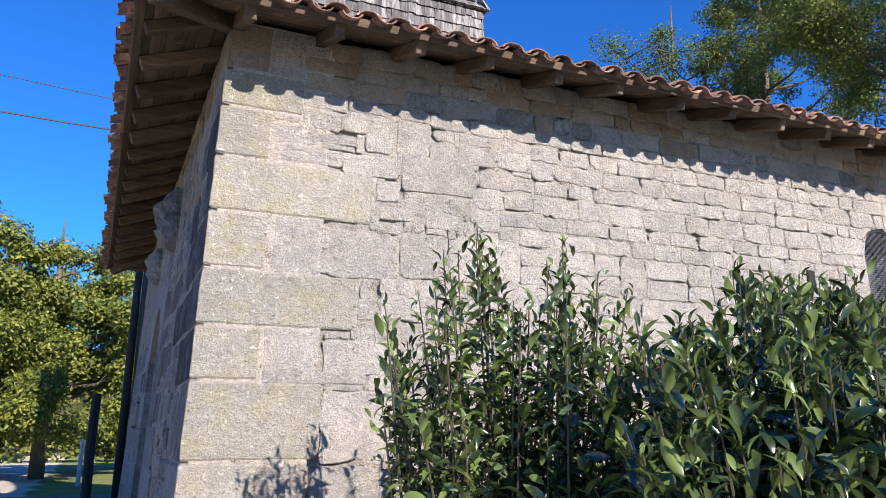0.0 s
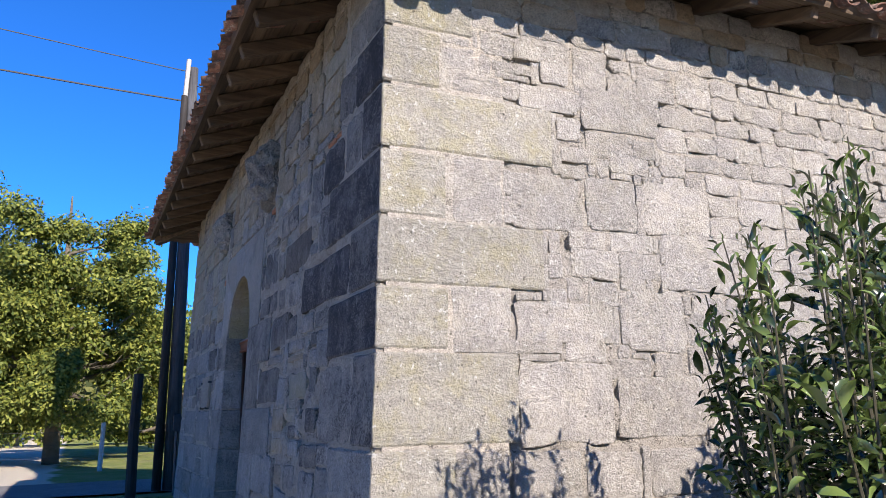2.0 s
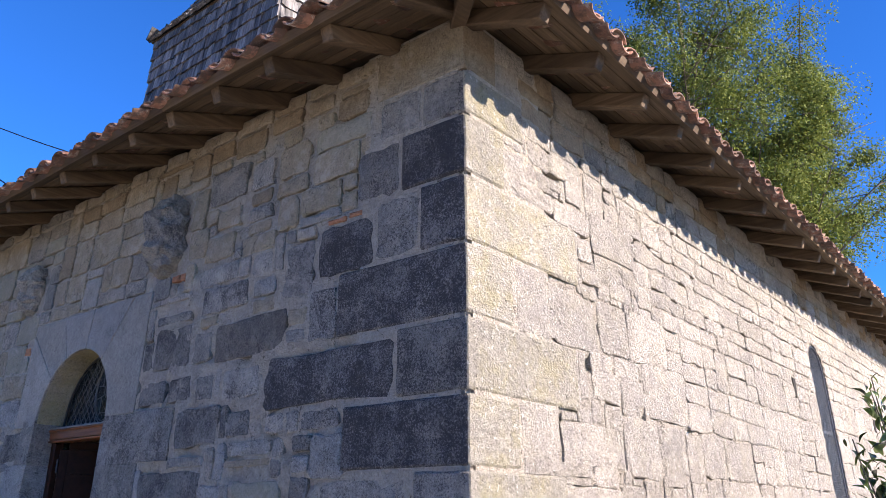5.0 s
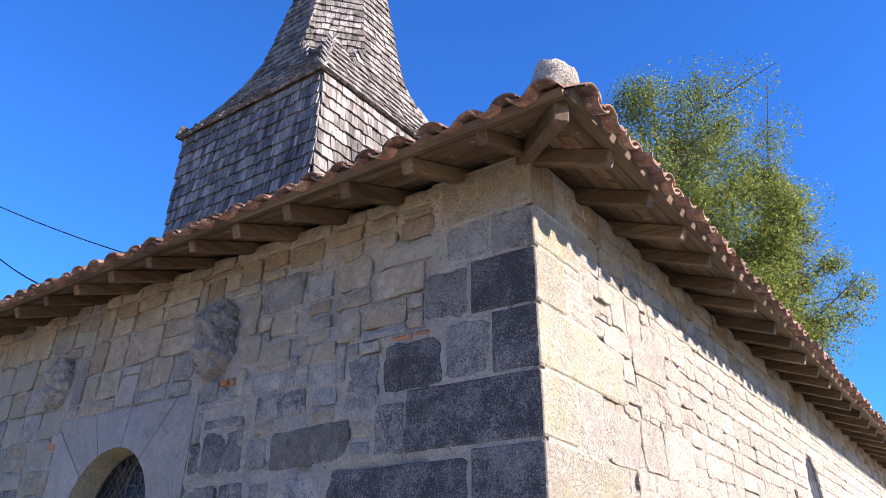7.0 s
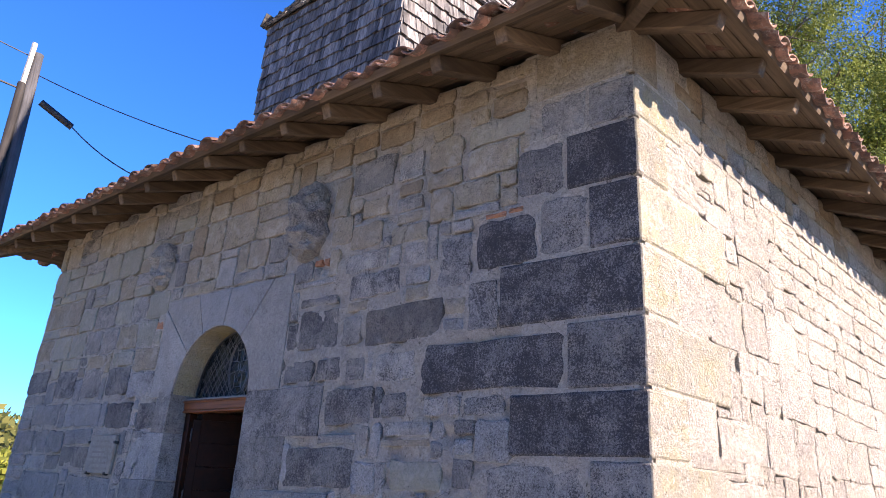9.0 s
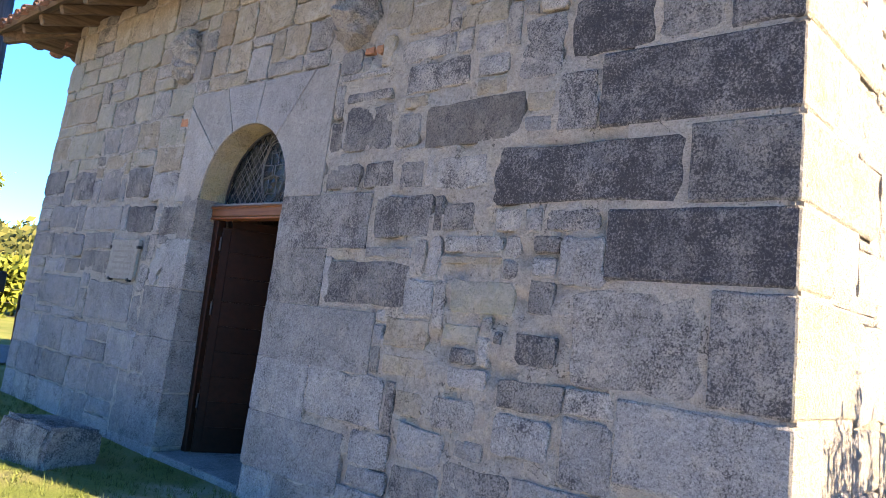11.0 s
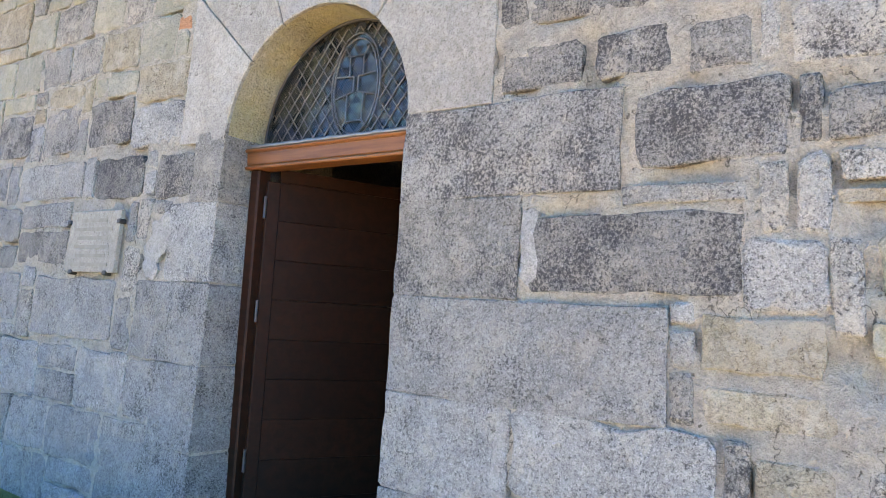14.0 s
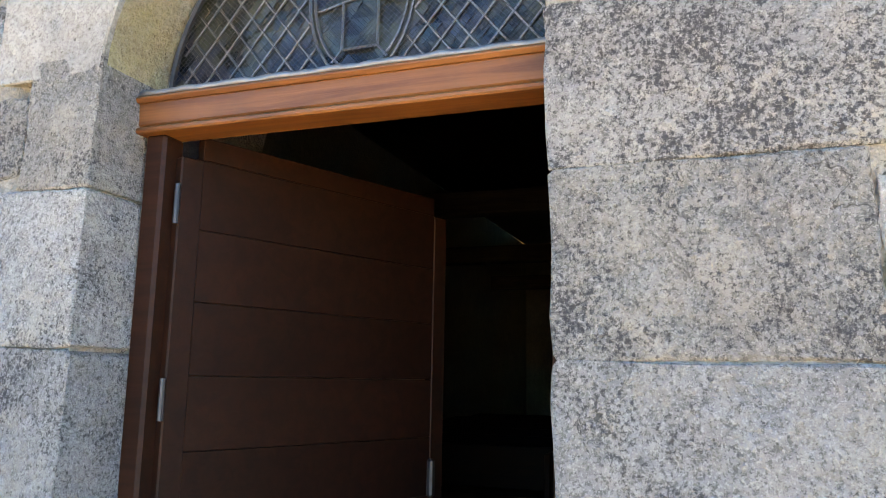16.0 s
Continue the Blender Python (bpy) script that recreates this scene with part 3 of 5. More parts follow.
for s0, s1, z0, z1 in [(1.02, 1.2, 3.35, 3.39), (0.86, 1.0, 3.355, 3.395), (2.9, 2.97, 3.28, 3.35), (3.0, 3.1, 3.29, 3.35), (5.56, 5.70, 2.98, 3.08)]:
    facade.lay(s0, s1, z0, z1, "T", 0.05, 0.008)
# jamb stones turn into the doorway
for s0, s1, z0, z1, tone in [
        (2.79, 3.81, 1.88, 2.26, "E"), (3.20, 3.81, 1.47, 1.87, "M"), (2.60, 3.81, 1.07, 1.46, "L"), (3.20, 3.81, 0.68, 1.06, "L"), (2.75, 3.81, 0.30, 0.67, "L"),
        (5.11, 5.36, 1.93, 2.32, "M"), (5.11, 5.52, 1.49, 1.92, "L"), (5.11, 5.78, 1.05, 1.48, "L"), (5.11, 5.50, 0.60, 1.04, "L"), (5.11, 5.95, 0.15, 0.59, "L")]:
    facade.lay(s0, s1, z0, z1, tone, 0.012, -0.009, 0.005, -0.27, 0.005)

def voussoirs(o, s0, s1, z1, angles, tones):
    """Pale dressed stones round the arch, cut radially."""
    ca, r = (o[0] + o[1]) / 2, (o[1] - o[0]) / 2

    def rim(w):
        dx, dz = math.cos(w), math.sin(w)
        k = min((s1 - ca) / dx if dx > 1e-6 else 9, (s0 - ca) / dx if dx < -1e-6 else 9, (z1 - o[3]) / dz if dz > 1e-6 else 9)
        return ca + dx * k, o[3] + dz * k

    rnd = random.Random(3)
    corners = [math.atan2(z1 - o[3], s - ca) for s in (s0, s1)]
    for w0, w1, tone in zip(angles, angles[1:], tones):
        a, b = radians(w0) + 0.004, radians(w1) - 0.004
        inner = [(ca + r * math.cos(a + (b - a) * k / 4), o[3] + r * math.sin(a + (b - a) * k / 4)) for k in range(5)]
        outer = [rim(w) for w in sorted([a, b] + [c for c in corners if a < c < b], reverse=True)]
        facade.made.append(((ca, o[3]), stone(fp, inner[::-1][::-1] + outer, 0.009, -0.27, 0.005, rnd, 0.0), tone))
    facade.block(s0, s1, o[3] + 0.0, z1)


voussoirs(DOOR, 3.36, 5.52, 3.27, [0, 41, 66, 97, 129, 180], "VVWWV")
facade.lay(4.35, 4.66, 3.29, 3.60, "V", 0.02, 0.02)
# pale mortar smeared beside the plaque and over two joints by the door
for s0, s1, z0, z1 in [(5.53, 5.72, 1.60, 1.86), (5.60, 5.74, 1.50, 1.60), (3.10, 3.19, 1.52, 1.84), (3.215, 3.26, 0.72, 1.02)]:
    facade.lay(s0, s1, z0, z1, "P", 0.3, 0.0, 0.006, -0.03, 0.003)
facade.block(2.92, 3.50, 3.36, 4.08)
facade.block(5.52, 6.00, 3.44, 3.94)
facade.block(5.96, 6.60, 1.50, 1.92)
zs = 0.02
for h, w, tones, wob, joint, s_split in [(0.36, (0.4, 0.8), "LLME", 0.05, 0.03, 0.1), (0.32, (0.4, 0.75), "LLME", 0.05, 0.03, 0.1), (0.36, (0.35, 0.7), "LMEL", 0.05, 0.035, 0.2), (0.34, (0.35, 0.7), "LMEM", 0.06, 0.04, 0.2),
                              (0.30, (0.3, 0.6), "LMEH", 0.06, 0.04, 0.2), (0.28, (0.3, 0.55), "MELM", 0.07, 0.045, 0.3), (0.30, (0.3, 0.5), "MEEM", 0.07, 0.045, 0.3), (0.28, (0.3, 0.55), "MEBM", 0.07, 0.05, 0.15),
                              (0.26, (0.25, 0.5), "MEBL", 0.08, 0.05, 0.2), (0.30, (0.3, 0.6), "MBEM", 0.06, 0.045, 0.15), (0.30, (0.3, 0.6), "MMB", 0.06, 0.045, 0.15), (0.28, (0.3, 0.55), "MBB", 0.06, 0.045, 0.1),
                              (0.36, (0.3, 0.6), "BBR", 0.07, 0.04, 0.3), (0.36, (0.3, 0.55), "BRB", 0.08, 0.045, 0.4), (0.2, (0.25, 0.5), "BRB", 0.1, 0.05, 0.0)]:
    facade.fill(zs, min(zs + h, TOP - 0.02), w, "BGMG" if zs > 2.5 else "LLML", wob, joint * 0.5, 0.005, 0.008, 5.3, split=s_split)
    facade.fill(zs, min(zs + h, TOP - 0.02), w, tones, wob, joint * 0.5, 0.006, 0.008, split=s_split)
    zs += h

# south wall: dressed stones beside the quoins, small rubble above
for s0, s1, z0, z1 in [
        (0.49, 0.83, 2.55, 2.98), (0.91, 1.45, 2.55, 2.93), (1.51, 1.92, 2.59, 2.95), (2, 2.6, 2.6, 2.97), (1.18, 1.28, 2.23, 2.38),
        (1.36, 1.74, 2.24, 2.44), (1.35, 1.63, 2.44, 2.55), (1.69, 2.05, 2.44, 2.57), (1.95, 2.1, 2.26, 2.43), (2.15, 2.9, 2.2, 2.6),
        (1.32, 1.43, 2.09, 2.22), (1.49, 1.72, 2.06, 2.21), (0.48, 0.88, 1.87, 2.13), (0.93, 1.66, 1.81, 2.06), (0.49, 1.25, 1.74, 1.81),
        (1.29, 1.59, 1.69, 1.81), (1.79, 2.28, 1.77, 2.17), (2.35, 2.69, 1.72, 2.03), (2.78, 3.09, 1.76, 2.13), (1.63, 1.95, 1.59, 1.7)]:
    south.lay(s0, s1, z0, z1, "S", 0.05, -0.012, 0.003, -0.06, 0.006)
for s0, s1, z0, z1 in [
        (2, 2.23, 1.59, 1.74), (0.94, 1.63, 1.19, 1.68), (1.68, 2.4, 1.21, 1.59), (2.46, 2.95, 1.17, 1.55), (0.5, 0.84, 0.88, 1.15),
        (0.89, 1.36, 0.84, 1.14), (1.41, 1.82, 0.87, 1.12), (1.9, 2.48, 0.85, 1.12), (0.69, 0.94, 3.75, 3.91), (0.99, 1.4, 3.77, 3.94),
        (1.45, 1.74, 3.76, 3.94), (0.78, 1.09, 3.64, 3.71), (1.17, 1.39, 3.62, 3.77), (1.44, 1.72, 3.64, 3.76), (0.99, 1.45, 3.41, 3.57),
        (1.5, 2.17, 3.33, 3.64), (0.49, 0.84, 3.44, 3.53), (1.75, 1.97, 3.64, 3.79), (2.02, 2.36, 3.64, 3.81), (2.4, 2.74, 3.64, 3.81)]:
    south.lay(s0, s1, z0, z1, "S", 0.05, -0.012, 0.003, -0.06, 0.006)
for s0, s1, z0, z1 in [
        (2.22, 2.55, 3.44, 3.59), (1.53, 1.89, 3.15, 3.3), (1.94, 2.13, 3.15, 3.28), (1.29, 1.48, 3.21, 3.37), (1.32, 1.59, 3.06, 3.15),
        (1.31, 1.49, 2.93, 3.02), (1.72, 2.06, 3.02, 3.15), (2.18, 2.41, 3.05, 3.21), (2.46, 2.74, 3.28, 3.39)]:
    south.lay(s0, s1, z0, z1, "S", 0.05, -0.012, 0.003, -0.06, 0.006)
for s, z, w, h in [(6.05, 2.80, 0.11, 0.22), (9.95, 2.72, 0.14, 0.20)]:
    south.block(s, s + w, z, z + h)
zs = 0.0
for h, w, split in [(0.40, (0.4, 0.8), 0.1), (0.38, (0.35, 0.7), 0.2), (0.38, (0.35, 0.7), 0.2), (0.34, (0.3, 0.6), 0.2), (0.30, (0.3, 0.6), 0.3), (0.36, (0.25, 0.55), 0.4), (0.40, (0.3, 0.6), 0.4), (0.38, (0.25, 0.5), 0.5)]:
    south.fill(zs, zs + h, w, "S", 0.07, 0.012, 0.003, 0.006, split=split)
    zs += h
while zs < TOP - 0.05:
    h = rng.uniform(0.13, 0.23)
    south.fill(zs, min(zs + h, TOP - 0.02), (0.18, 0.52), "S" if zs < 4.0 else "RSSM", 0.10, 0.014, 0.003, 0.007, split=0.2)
    zs += h

# ---- other walls, floor, ground ----
XE, YN = CX + LS, CY + LF + 0.02


def plain_wall(name, x0, x1, y0, y1, z0, z1, material, label):
    return tagged(part(name, box((x1 - x0, y1 - y0, z1 - z0), Matrix.Translation(((x0 + x1) / 2, (y0 + y1) / 2, (z0 + z1) / 2))), material), label, "wall", kind="structure")


plain_wall("wall_north", 0.75 + THICK, XE - THICK, YN - THICK, YN, -0.4, TOP, MORTAR_F, "grey stone north wall of the church")
plain_wall("wall_east", XE - THICK, XE, CY + 0.03 + THICK, YN, -0.4, TOP, MORTAR_F, "grey stone east wall of the church")
tagged(part("floor", box((LS - 2 * THICK, LF - 2 * THICK, 0.1), Matrix.Translation(((CX + XE) / 2, (CY + YN) / 2, 0.03))), ROAD), "worn stone floor of the nave", "floor", kind="structure")

gv, gf = [], []
xs = [-600, -200, -80, -40, -25, -16] + [-12 + 0.75 * k for k in range(40)] + [20, 26, 40, 80, 200, 600]
ys = [-600, -200, -80, -30, -12] + [-6 + 0.75 * k for k in range(40)] + [28, 34, 44, 60, 90, 200, 600]


def ground_z(x, y):
    """Lawn that climbs gently to the facade's foot, and a hill far off."""
    d = max(0.0, (CX - x) if 5.0 < y < 15.5 else math.hypot(max(0, CX - x), max(0, y - 15.5, 5.0 - y)))
    if CX + 0.9 < x < CX + LS - 0.9 and CY + 0.9 < y < CY + LF - 0.9:
        return -0.25
    z = 0.10 * max(0.0, 1 - d / 2.2) * (0.4 + 0.6 * min(1, max(0, (y - 8) / 5)))
    z += 0.02 * noise.noise((x * 0.8, y * 0.8, 0.0))
    if y > 60:
        z += (y - 60) * 0.055
    return z


for y in ys:
    for x in xs:
        gv.append((x, y, ground_z(x, y)))
for j in range(len(ys) - 1):
    for i in range(len(xs) - 1):
        a = j * len(xs) + i
        gf.append((a, a + 1, a + len(xs) + 1, a + len(xs)))
tagged(obj("ground", mesh("ground", gv, gf, GROUND, True)), "short autumn grass with bare earth patches", "ground", kind="structure")

rv, rf = [], []
for k in range(41):
    x = -60 + 3 * k
    y = 17.9 + 0.02 * x
    rv += [(x, y, 0.035), (x, y + 3.6, 0.035)]
    if k:
        rf.append((2 * k - 2, 2 * k, 2 * k + 1, 2 * k - 1))
tagged(obj("road", mesh("road", rv, rf, ROAD)), "narrow pale asphalt lane across the grass", "road", kind="structure")

# ---- roof ----
KC, KS = math.cos(SLOPE), math.sin(SLOPE)
RIDGE_Y = (EAVE_Y + EAVE_N) / 2
RUN = RIDGE_Y - EAVE_Y


def rs(u, t, h):
    """South roof slope: u along x, t horizontal run from the eave, h above the boards."""
    return Vector((u, EAVE_Y + t - h * KS, EAVE_Z + t * KS / KC + h * KC))


def rw(u, t, h):
    return Vector((EAVE_X + t - h * KS, u, EAVE_Z + t * KS / KC + h * KC))


def rn(u, t, h):
    return Vector((u, EAVE_N - t + h * KS, EAVE_Z + t * KS / KC + h * KC))


XR = EAVE_X + RUN
XEND = XE + 0.4
ZR = EAVE_Z + RUN * KS / KC
roof = empty("roof", "low hipped roof of old red clay canal tiles on boards", "roof", kind="structure")


def soffit(slope, cut, u0, u1, name_m, boards=7):
    """Boards under the overhang, and one sheet over the rest."""
    w = 0.118
    for k in range(boards):
        t0, t1 = k * w + 0.004, (k + 1) * w - 0.004
        a0, a1 = u0 + cut[0] * t0, u1 - cut[1] * t0
        b0, b1 = u0 + cut[0] * t1, u1 - cut[1] * t1
        vs = [slope(a0, t0, 0), slope(a1, t0, 0), slope(b1, t1, 0), slope(b0, t1, 0), slope(a0, t0, 0.02), slope(a1, t0, 0.02), slope(b1, t1, 0.02), slope(b0, t1, 0.02)]
        obj("roof_board", mesh("roof_board", vs, [(0, 3, 2, 1), (4, 5, 6, 7), (0, 1, 5, 4), (2, 3, 7, 6), (1, 2, 6, 5), (3, 0, 4, 7)], name_m), roof)
    t0 = boards * w
    vs = [slope(u0 + cut[0] * t0, t0, 0.01), slope(u1 - cut[1] * t0, t0, 0.01), slope(u1 - cut[1] * RUN, RUN, 0.01), slope(u0 + cut[0] * RUN, RUN, 0.01)]
    obj("sheathing", mesh("sheathing", vs, [(0, 1, 2, 3)], name_m), roof)


soffit(rs, (1, 0), EAVE_X, XEND, WOOD_X)
soffit(rw, (1, 1), EAVE_Y, EAVE_N, WOOD_Y)
soffit(rn, (1, 0), EAVE_X, XEND, WOOD_X, 4)


def lath(slope, u0, u1, name_m):
    """Edge board that tips the first tiles."""
    rnd = random.Random(5)
    u = u0
    while u < u1 - 0.1:
        e = min(u + rnd.uniform(2.2, 3.4), u1)
        h0, t0 = rnd.uniform(-0.006, 0.004), rnd.uniform(-0.012, 0.004)
        c = [(t0 - 0.008, h0 - 0.012), (t0 + 0.05, h0 - 0.012), (t0 + 0.05, h0 + 0.028), (t0 - 0.008, h0 + 0.048)]
        vs = [slope(u + 0.004, t, h) for t, h in c] + [slope(e - 0.004, t, h) for t, h in c]
        obj("eave_lath", mesh("eave_lath", vs, [(0, 1, 2, 3), (7, 6, 5, 4), (0, 4, 5, 1), (1, 5, 6, 2), (2, 6, 7, 3), (3, 7, 4, 0)], name_m), roof)
        u = e


lath(rs, EAVE_X + 0.02, XEND, WOOD_X)
lath(rw, EAVE_Y + 0.02, EAVE_N - 0.02, WOOD_Y)


def rafter(slope, u, length, material, w=0.085, h=0.105):
    vs = []
    for t, dz in ((0.05, 0.0), (length, 0.0)):
        for a, b in ((-w / 2, -h), (w / 2, -h), (w / 2, -0.003), (-w / 2, -0.003)):
            vs.append(slope(u + a, t, b))
    bm = bmesh.new()
    v = [bm.verts.new(p) for p in vs]
    for f in ((0, 1, 2, 3), (7, 6, 5, 4), (0, 4, 5, 1), (1, 5, 6, 2), (2, 6, 7, 3), (3, 7, 4, 0)):
        bm.faces.new([v[i] for i in f])
    bmesh.ops.bevel(bm, geom=bm.edges[:], offset=0.008, segments=1, affect="EDGES")
    return part("rafter_tail", bm, material, roof)


rnd = random.Random(21)
u = 0.80
while u < XE:
    rafter(rs, u + rnd.uniform(-0.03, 0.03), 1.0, WOOD_Y, rnd.uniform(0.08, 0.1), rnd.uniform(0.10, 0.125))
    u += 0.645
u = 5.68
while u < EAVE_N - 0.5:
    rafter(rw, u + rnd.uniform(-0.03, 0.03), 1.0, WOOD_X, rnd.uniform(0.08, 0.1), rnd.uniform(0.10, 0.125))
    u += 0.575


def hip_rafter(sy, y0):
    d = Vector((1, sy, KS / KC)).normalized()
    a = Vector((EAVE_X + 0.1, y0 + 0.1 * sy, EAVE_Z + 0.1 * KS / KC - 0.07))
    m = Matrix.Translation(a + d * 0.62) @ d.to_track_quat("X", "Z").to_matrix().to_4x4()
    part("hip_rafter", box((1.3, 0.10, 0.14), m, 0.01), WOOD_X, roof)


hip_rafter(1, EAVE_Y)
hip_rafter(-1, EAVE_N)


def canal(r0, r1, length, up, rnd, n=7, thick=0.014):
    """One clay tile in its own frame: x across, y up the slope, z out; both faces and both ends."""
    vs, fs = [], []
    bend = rnd.uniform(-0.012, 0.012)
    for y, r in ((0.0, r0), (length, r1)):
        for rr in (r, r - thick):
            for k in range(n):
                w = math.pi * (0.06 + 0.88 * k / (n - 1))
                vs.append((rr * math.cos(w) * 1.05 + bend * y, y, rr * math.sin(w) * 0.66 * up))
    for k in range(n - 1):
        fs.append((k, k + 1, 2 * n + k + 1, 2 * n + k))
        fs.append((n + k, 3 * n + k, 3 * n + k + 1, n + k + 1))
        fs.append((k, n + k, n + k + 1, k + 1))
        fs.append((2 * n + k, 2 * n + k + 1, 3 * n + k + 1, 3 * n + k))
    return vs, fs


def tile_slope(slope, u0, u1, pitch, runs, seed, eave_parts):
    rnd = random.Random(seed)
    bag = Bag()
    u = u0
    shapes = [[mesh("tile", *canal(0.102, 0.080, 0.46, 1, random.Random(k)), TILE, True) for k in range(6)], [mesh("channel_tile", *canal(0.082, 0.105, 0.50, -1, random.Random(k)), TILE, True) for k in range(6)]]
    while u < u1:
        for side, off, h0 in ((0, 0.0, 0.065), (1, pitch / 2, 0.075)):
            run = runs(u + off)
            t, row = -0.07 + rnd.uniform(-0.03, 0.03) - (0.03 if side else 0), 0
            while t < run - 0.05:
                base = slope(u + off + rnd.uniform(-0.012, 0.012), t, h0 - (0.0 if side else 0.025) + rnd.uniform(-0.006, 0.008) + (0.006 if row else 0))
                along = (slope(u + off, t + 1, h0) - slope(u + off, t, h0)).normalized()
                out = (slope(u, t, 1) - slope(u, t, 0)).normalized()
                across = along.cross(out)
                m = Matrix((across, along, out)).transposed().to_4x4()
                m.translation = base
                m = m @ pose(0, 0, 0, -2.0, rnd.uniform(-5, 5), rnd.uniform(-2.5, 2.5))
                if row == 0 and eave_parts:
                    obj("tile", shapes[side][rnd.randrange(6)], roof, m=m)
                else:
                    vs, fs = canal(*((0.082, 0.10) if side else (0.102, 0.080)), min(0.46, (run - t) / KC + 0.02), -1 if side else 1, rnd, 5)
                    bag.add([m @ Vector(v) for v in vs], fs)
                t += 0.34
                row += 1
        u += pitch
    tagged(obj("roof_tiles", mesh("roof_tiles", bag.v, bag.f, TILE, True), roof), kind="stuff")


tile_slope(rs, EAVE_X + 0.12, XEND, 0.245, lambda u: min(u - EAVE_X, RUN), 31, True)
tile_slope(rw, EAVE_Y + 0.12, EAVE_N - 0.1, 0.27, lambda u: min(u - EAVE_Y, EAVE_N - u), 32, True)
tile_slope(rn, EAVE_X + 0.12, XEND, 0.26, lambda u: min(u - EAVE_X, RUN), 33, False)


def hip_caps(p, q):
    """Ridge tiles in mortar along a hip or the ridge."""
    d = (q - p)
    n = max(1, int(d.length / 0.36))
    f = d.normalized()
    m0 = f.to_track_quat("Y", "Z").to_matrix().to_4x4()
    rnd = random.Random(8)
    bag = Bag()
    for k in range(n):
        vs, fs = canal(0.135, 0.11, 0.44, 1, rnd, 6)
        m = Matrix.Translation(p + f * (k * 0.36)) @ m0
        bag.add([m @ Vector(v) for v in vs], fs)
    tagged(obj("hip_tiles", mesh("hip_tiles", bag.v, bag.f, TILE, True), roof), kind="stuff")


apex = Vector((XR, RIDGE_Y, ZR + 0.10))
hip_caps(Vector((EAVE_X + 0.25, EAVE_Y + 0.25, EAVE_Z + 0.20)), apex)
hip_caps(Vector((EAVE_X + 0.25, EAVE_N - 0.25, EAVE_Z + 0.20)), apex)
hip_caps(apex, Vector((XEND, RIDGE_Y, ZR + 0.14)))


def lump(name, size, m, material, seed, sub=3, rough=0.25, parent=None, label="", freq=2.2):
    bm = bmesh.new()
    bmesh.ops.create_icosphere(bm, subdivisions=sub, radius=0.5)
    for v in bm.verts:
        c = v.co.copy()
        k = max(abs(c.x), abs(c.y), abs(c.z)) * 2
        c = c * (0.55 + 0.45 / max(k, 0.3))
        c += c * rough * (noise.noise(c * freq + Vector((seed, 0, 0))) + 0.5 * noise.noise(c * freq * 2.7 + Vector((0, seed, 0))))
        v.co = m @ Vector((c.x * size[0], c.y * size[1], c.z * size[2]))
    return part(name, bm, material, parent, label, True)


# mortar lump that closes the hip at the eaves' corner
lump("hip_mortar", (0.30, 0.28, 0.26), pose(EAVE_X + 0.16, EAVE_Y + 0.16, EAVE_Z + 0.22, 0, -12, 45), TONE["M"], 4.0, 3, 0.35, roof, "pale lump of mortar")

# ---- shingled bell tower ----
TX, TY, TW, TZ0, TZ1 = 1.71, 8.97, 2.80, 4.6, 7.40
tower = tagged(empty("bell_tower", "square bell tower and flared spire clad in silvered wooden shingles", "bell tower", at=(0, 0, 0)))
HX, HY = 1.46, 1.29
part("tower_core", box((2 * HX - 0.06, 2 * HY - 0.06, TZ1 - TZ0), Matrix.Translation((TX + HX, TY + HY, (TZ0 + TZ1) / 2))), SHINGLE, tower)
AX, AY = TX + HX, TY + HY
GX, GY = HX / (TW / 2), HY / (TW / 2)


def shingle(w, h, thick, rnd):
    """A split shingle: x across, z up, thin wedge leaning out at the foot (-y)."""
    a, b = rnd.uniform(-0.006, 0.006), rnd.uniform(-0.006, 0.006)
    return [(-w / 2, -thick, a), (w / 2, -thick, b), (w / 2, -0.004, h), (-w / 2, -0.004, h), (-w / 2, 0.0, a + 0.002), (w / 2, 0.0, b + 0.002)], [(0, 1, 2, 3), (0, 4, 5, 1), (1, 5, 2), (0, 3, 4)]


shingle_bag = Bag()
shingle_shapes = [mesh("shingle", *shingle(w, 0.25, 0.038, random.Random(int(w * 1000))), SHINGLE) for w in (0.07, 0.085, 0.10, 0.115)]
near_shingles = 0


